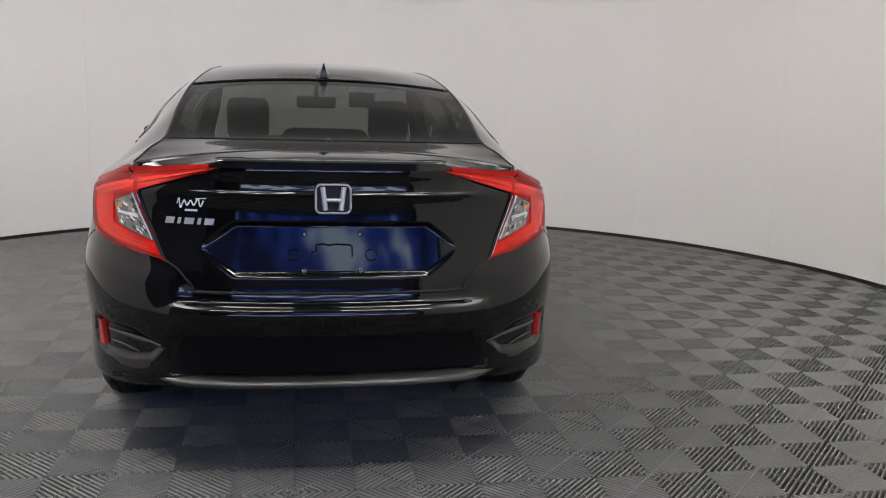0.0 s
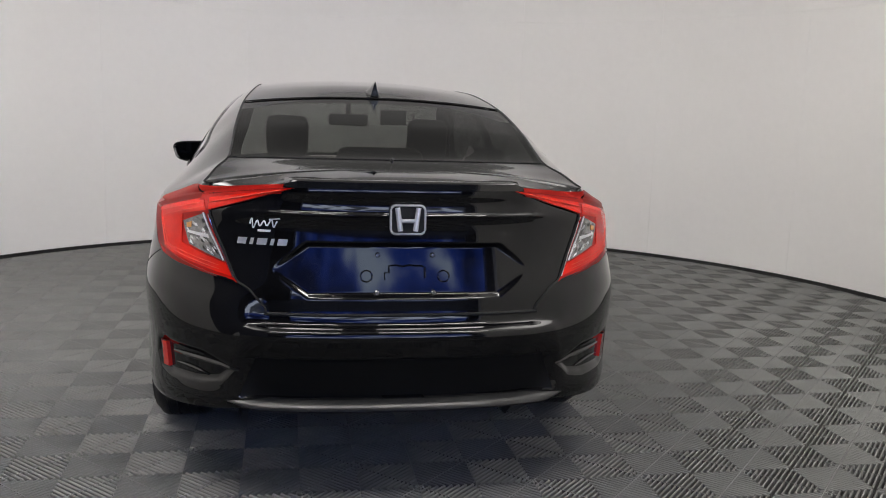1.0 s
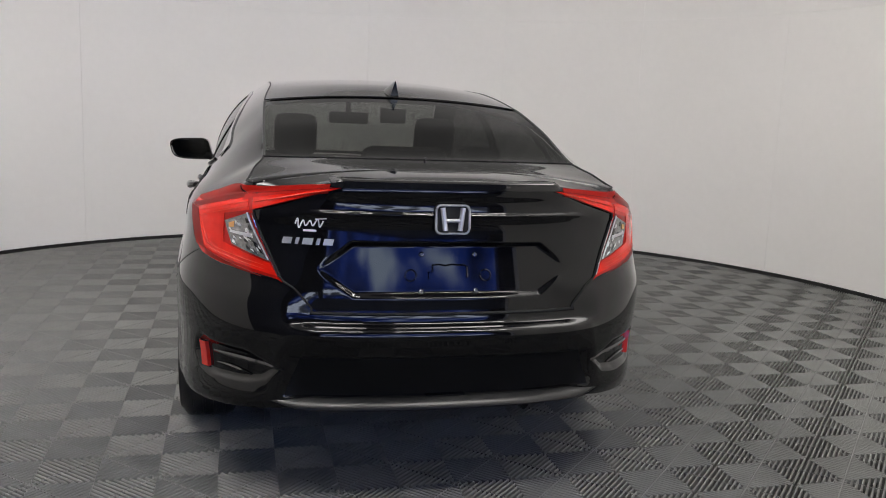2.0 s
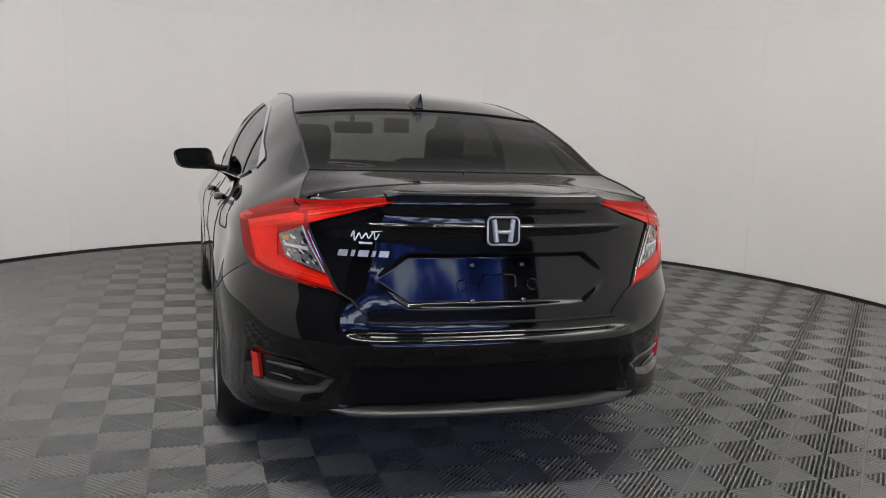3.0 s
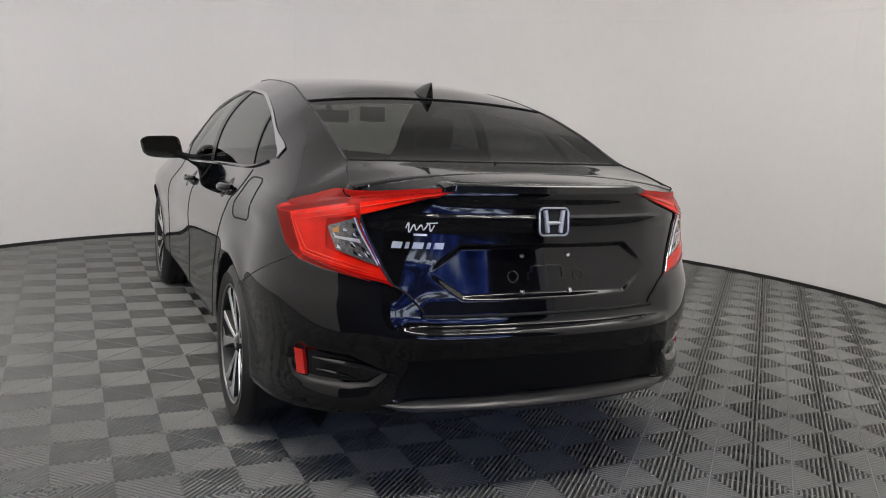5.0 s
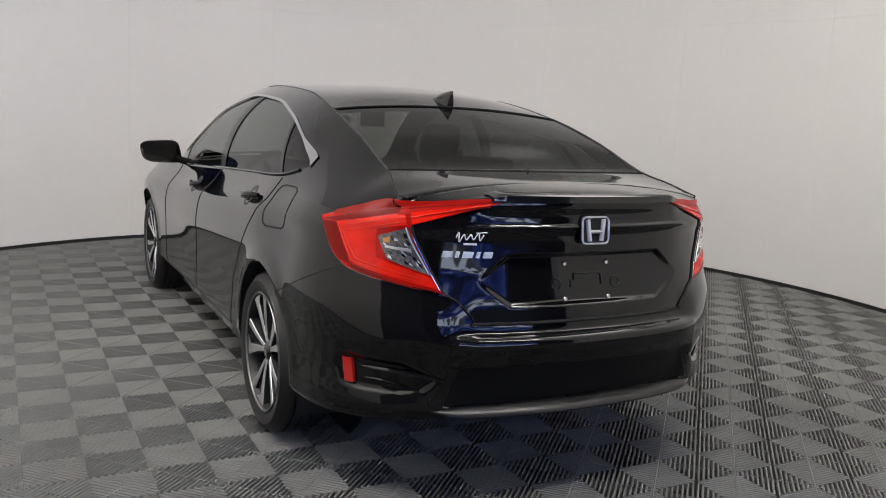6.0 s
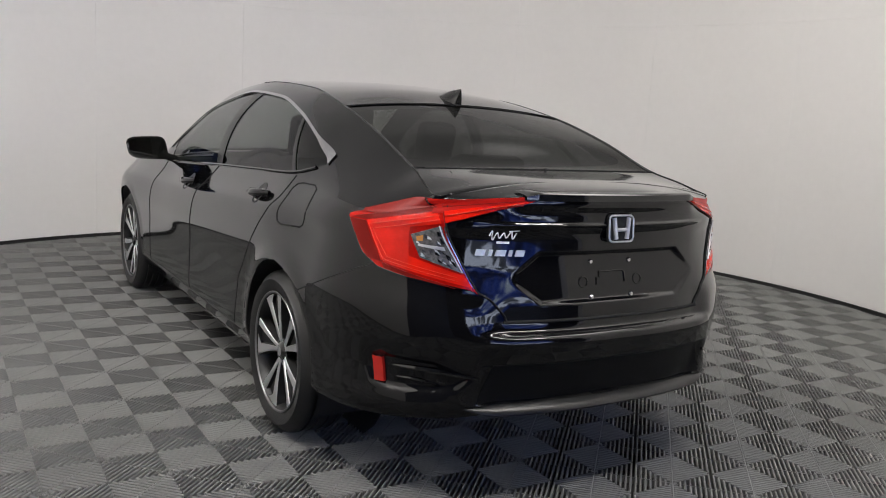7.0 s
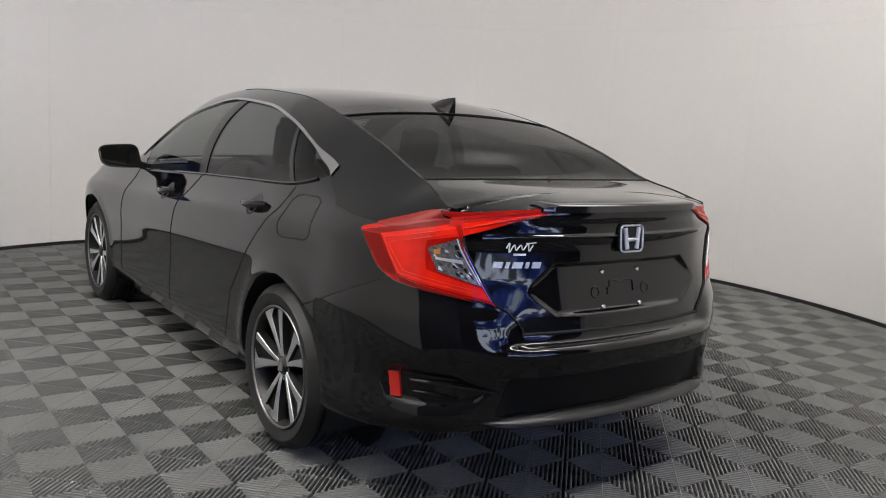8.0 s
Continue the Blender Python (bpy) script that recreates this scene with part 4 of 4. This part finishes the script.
def wheel(mat_root):
    """A five-spoke forked alloy wheel; its outer face looks along -x."""
    h = TYRE_W / 2
    prof = [(RIM_R - 0.012, -h + 0.022), (RIM_R, -h + 0.012), (RIM_R + 0.02, -h - 0.002), (RIM_R + 0.05, -h - 0.006), (TYRE_R - 0.030, -h + 0.004), (TYRE_R - 0.010, -h + 0.016), (TYRE_R - 0.002, -h + 0.032)]
    g = [-0.056, -0.02, 0.02, 0.056]
    for c in g:
        prof += [(TYRE_R, c - 0.0055), (TYRE_R - 0.009, c - 0.0045), (TYRE_R - 0.009, c + 0.0045), (TYRE_R, c + 0.0055)]
    prof += [(TYRE_R - 0.002, h - 0.032), (TYRE_R - 0.010, h - 0.016), (TYRE_R - 0.030, h - 0.004), (RIM_R + 0.05, h + 0.006), (RIM_R, h - 0.012)]
    barrel = lathe([(RIM_R + 0.004, -h + 0.006), (RIM_R - 0.004, -h + 0.004), (RIM_R - 0.014, -h + 0.016), (RIM_R - 0.022, -h + 0.05), (RIM_R - 0.03, 0.02), (RIM_R - 0.03, h)], 64)
    hub = part("wheel", barrel, WHEEL_DARK, mat_root, "five-spoke forked alloy wheel with machined faces")
    part("tyre", lathe(prof, 72), RUBBER, hub, "black grooved tyre")
    part("rim_edge", lathe([(RIM_R + 0.004, -h + 0.004), (RIM_R + 0.002, -h), (RIM_R - 0.003, -h + 0.001), (RIM_R - 0.006, -h + 0.006)], 64), RIM_GREY, hub)
    part("brake_disc", lathe([(0.02, 0.0), (0.135, 0.0), (0.135, 0.014), (0.02, 0.014)], 40), SATIN_BLACK, hub)
    part("back_plate", lathe([(0.001, 0.03), (RIM_R - 0.03, 0.03)], 32), WHEEL_DARK, hub)
    depth = lambda u: -h + 0.030 - 0.020 * u ** 0.7
    for k in range(5):                                 # five forked spokes, each with two machined arms and a flange
        base = k * 72 + 90
        for m in (-1, 1):
            a0, a1 = radians(base + m * 9), radians(base + (-17 if m < 0 else 14))
            rows, face_rows = [], []
            for u in np.linspace(0, 1, 9):
                r = 0.034 + (RIM_R - 0.044) * u
                a = a0 + (a1 - a0) * u ** 0.8
                half = 0.0075 + (0.016 if m < 0 else 0.010) * u ** 1.2
                x = depth(u)
                tx, tz = -math.sin(a), math.cos(a)
                cy, cz = r * math.cos(a), r * math.sin(a)
                sec = lambda w, d: (x + d, cy + tx * w, cz + tz * w)
                rows.append([sec(-half - 0.006, 0.034), sec(-half - 0.001, 0.003), sec(half + 0.001, 0.003), sec(half + 0.006, 0.034)])
                face_rows.append([sec(-half, 0.003), sec(-half * 0.86, 0.0), sec(half * 0.86, 0.0), sec(half, 0.003)])
            part("spoke", grid(rows), WHEEL_DARK, hub)
            part("spoke_face", grid(face_rows), MACHINED, hub)
        flange = []
        for u in np.linspace(0.74, 1.0, 6):
            r = 0.034 + (RIM_R - 0.044) * u
            lo, hi = radians(base - 15), radians(base - 15 + 15 * ((u - 0.70) / 0.30) ** 1.3)
            flange.append([(depth(u) + 0.0008, r * math.cos(w), r * math.sin(w)) for w in np.linspace(lo, hi, 5)])
        part("spoke_flange", grid(flange), MACHINED, hub, smooth=False)
        web = []
        for u in np.linspace(0.10, 0.98, 8):
            r = 0.034 + (RIM_R - 0.044) * u
            web.append([(depth(u) + 0.016, r * math.cos(w), r * math.sin(w)) for w in np.linspace(radians(base - 8), radians(base + 9), 5)])
        part("spoke_web", grid(web), WHEEL_DARK, hub)
    part("hub_cap", lathe([(0.0005, -h + 0.020), (0.026, -h + 0.020), (0.031, -h + 0.024), (0.045, -h + 0.034), (0.046, 0.0)], 32), GLOSS_BLACK, hub)
    part("cap_badge", lathe([(0.0005, -h + 0.0185), (0.020, -h + 0.0185), (0.020, -h + 0.0205)], 20), CHROME, hub)
    for k in range(5):
        a = radians(k * 72 + 54)
        bm = lathe([(0.0005, -h + 0.030), (0.008, -h + 0.030), (0.009, -h + 0.045)], 10)
        bmesh.ops.translate(bm, verts=bm.verts, vec=(0, 0.05 * math.cos(a), 0.05 * math.sin(a)))
        part("lug_nut", bm, CHROME, hub)
    return hub


TRACK = 0.775
first_wheel = wheel(car)
first_wheel.matrix_basis = pose(-TRACK, 0, TYRE_R, -14)
copy_thing(first_wheel, pose(-TRACK, AXLE_F, TYRE_R, 30))
copy_thing(first_wheel, pose(TRACK, 0, TYRE_R, 12, 0, 180))
copy_thing(first_wheel, pose(TRACK, AXLE_F, TYRE_R, 12, 0, 180))

# wheel wells and floor pan
for s in B:
    for c in (0.0, AXLE_F):
        rows = []
        for a in np.linspace(-30, 210, 30):
            w = (ARCH + 0.004)
            y, z = c + w * math.cos(radians(a)), AXLE_Z + w * math.sin(radians(a))
            xo = abs(skin(qy(y), max(0.2, min(z, 0.95))).x) - 0.006
            rows.append([(s * xo, y, z), (s * (xo - 0.02), y, z), (s * 0.56, y, z)])
        part("wheel_well", grid(rows), SATIN_BLACK, car)
        bm = bmesh.new()
        vs = [bm.verts.new((s * 0.56, c + 0.38 * math.cos(a), AXLE_Z + 0.38 * math.sin(a))) for a in np.linspace(0, math.tau, 24, endpoint=False)]
        bm.faces.new(vs)
        part("inner_well", bm, SATIN_BLACK, car)
bm = bmesh.new()
box(bm, (-0.56, -0.70, 0.27), (0.56, 3.40, 0.40), bevel=0.03)
box(bm, (-0.80, 0.42, 0.19), (0.80, 2.30, 0.30), bevel=0.02)
part("floor_pan", bm, SATIN_BLACK, car)

# ---- cabin ----
def seat(x, y, wide, parent):
    bm = bmesh.new()
    box(bm, (x - wide / 2, y - 0.02, 0.42), (x + wide / 2, y + 0.48, 0.60), bevel=0.05)
    bench = part("seat", bm, CABIN, parent)
    bm = bmesh.new()
    box(bm, (-wide / 2 + 0.02, -0.09, 0.0), (wide / 2 - 0.02, 0.05, 0.50), pose(x, y, 0.55, 14), bevel=0.05)
    part("backrest", bm, CABIN, bench)
    bm = bmesh.new()
    box(bm, (-0.108, -0.06, 0.50), (0.108, 0.05, 0.715), pose(x, y, 0.55, 14), bevel=0.04)
    part("headrest", bm, CABIN, bench)


seat(-0.37, 1.10, 0.52, car)
seat(0.37, 1.10, 0.52, car)
bm = bmesh.new()
box(bm, (-0.66, 0.10, 0.40), (0.66, 0.60, 0.58), bevel=0.05)
box(bm, (-0.64, -0.07, 0.0), (0.64, 0.07, 0.52), pose(0, 0.10, 0.55, 22), bevel=0.05)
part("rear_bench", bm, CABIN, car)
for x, wide, top in ((-0.40, 0.13, 1.075), (0.0, 0.18, 1.135), (0.40, 0.13, 1.075)):
    bm = bmesh.new()
    box(bm, (x - wide, -0.17, 0.98), (x + wide, -0.06, top), bevel=0.045)
    part("rear_headrest", bm, CABIN, car)
bm = bmesh.new()
box(bm, (-0.60, -0.52, 1.00), (0.60, -0.05, 1.03), bevel=0.01)
part("parcel_shelf", bm, CABIN, car)
bm = bmesh.new()
box(bm, (-0.72, 1.75, 0.60), (0.72, 2.36, 0.93), bevel=0.06)
box(bm, (-0.58, 1.70, 0.80), (-0.18, 2.0, 0.99), bevel=0.05)
part("dashboard", bm, CABIN, car)
part("steering_wheel", tube([(-0.37 + 0.18 * math.cos(a), 1.62 - 0.06 * math.sin(a), 0.86 + 0.17 * math.sin(a)) for a in np.linspace(0, math.tau, 28, endpoint=False)], 0.015, closed=True), CABIN, car)
bm = bmesh.new()
box(bm, (-0.12, 1.66, 1.19), (0.12, 1.70, 1.26), bevel=0.015)
box(bm, (-0.012, 1.69, 1.24), (0.012, 1.73, 1.34))
part("cabin_mirror", bm, CABIN, car)
bm = bmesh.new()
box(bm, (0.20, 1.70, 1.20), (0.36, 1.705, 1.29))
part("windscreen_sticker", bm, CABIN, car, smooth=False)
sheet("headliner", qy(0.16), qy(1.62), 1.0, 2.0, 20, 12, car, LINER, both=True, out=-0.03)

# ---- floor tiles ----
PITCH, TX, TY = 0.2035, -0.939, -0.243       # one ribbed square, and a corner of the lattice
RIBS, RIB_TOP, RIB_FOOT = 16, 0.0040, 0.0044


def tile_mesh(slant):
    """A square of flat-topped ribs along one diagonal over open slots, cut along the other diagonal over a tie bar."""
    verts, faces = [], []
    s, width = PITCH - 0.0015, PITCH * math.sqrt(2) / RIBS
    reach = lambda d: max(0.004, s / math.sqrt(2) - abs(d))
    put = lambda d, e, z: verts.append(((d - e) * 0.70711 * slant, (d + e) * 0.70711, z))
    for k in range(-RIBS // 2, RIBS // 2):
        mid = (k + 0.5) * width
        for side in (-1, 1):
            b = len(verts)
            for d, z in ((mid - RIB_FOOT, -0.026), (mid - RIB_TOP, -0.0034), (mid - RIB_TOP + 0.0028, 0.0), (mid + RIB_TOP - 0.0028, 0.0), (mid + RIB_TOP, -0.0034), (mid + RIB_FOOT, -0.026)):
                put(d, side * 0.0021, z), put(d, side * reach(d), z)
            faces += [(b + 2 * i, b + 2 * i + 1, b + 2 * i + 3, b + 2 * i + 2) for i in range(5)]
            faces += [tuple(b + 2 * i for i in range(6)), tuple(b + 2 * i + 1 for i in range(5, -1, -1))]
    b, end = len(verts), s / math.sqrt(2)
    for e, z in ((-0.0020, -0.026), (-0.0015, -0.0016), (0.0015, -0.0016), (0.0020, -0.026)):
        put(-end, e, z), put(end, e, z)
    faces += [(b + 2 * i, b + 2 * i + 1, b + 2 * i + 3, b + 2 * i + 2) for i in range(3)]
    return verts, faces


kinds = []
for slant in (1, -1):
    v, f = tile_mesh(slant)
    me = bpy.data.meshes.new("tile")
    me.from_pydata(v, [], f)
    bm = bmesh.new(); bm.from_mesh(me); bmesh.ops.recalc_face_normals(bm, faces=bm.faces); bm.to_mesh(me); bm.free()
    me.materials.append(TILE)
    kinds.append((me, v, f))
rest_v, rest_f, count = [], [], 0
cells = []
for i in range(-30, 34):
    for j in range(-24, 30):
        x, y = TX + (i + 0.5) * PITCH, TY + (j + 0.5) * PITCH
        if math.hypot(x - CX, y - CY) < RADIUS + 0.14 or (y < CY - 2.2 and abs(x) < 5 and y > -4.6):
            near = math.hypot(x + 0.2, y + 0.9)
            cells.append((near, i, j, x, y))
cells.sort()
for k, (near, i, j, x, y) in enumerate(cells):
    me, v, f = kinds[(i + j) % 2]
    if k < 300:
        ob = new("tile", me)
        ob.location, ob.parent = (x, y, 0), floor
    else:
        b = len(rest_v)
        rest_v.extend((p[0] + x, p[1] + y, p[2]) for p in v)
        rest_f.extend(tuple(q + b for q in g) for g in f)
me = bpy.data.meshes.new("far_tiles")
me.from_pydata(rest_v, [], rest_f)
me.materials.append(TILE)
far = tagged(new("far_tiles", me), kind="stuff")
far.parent = floor
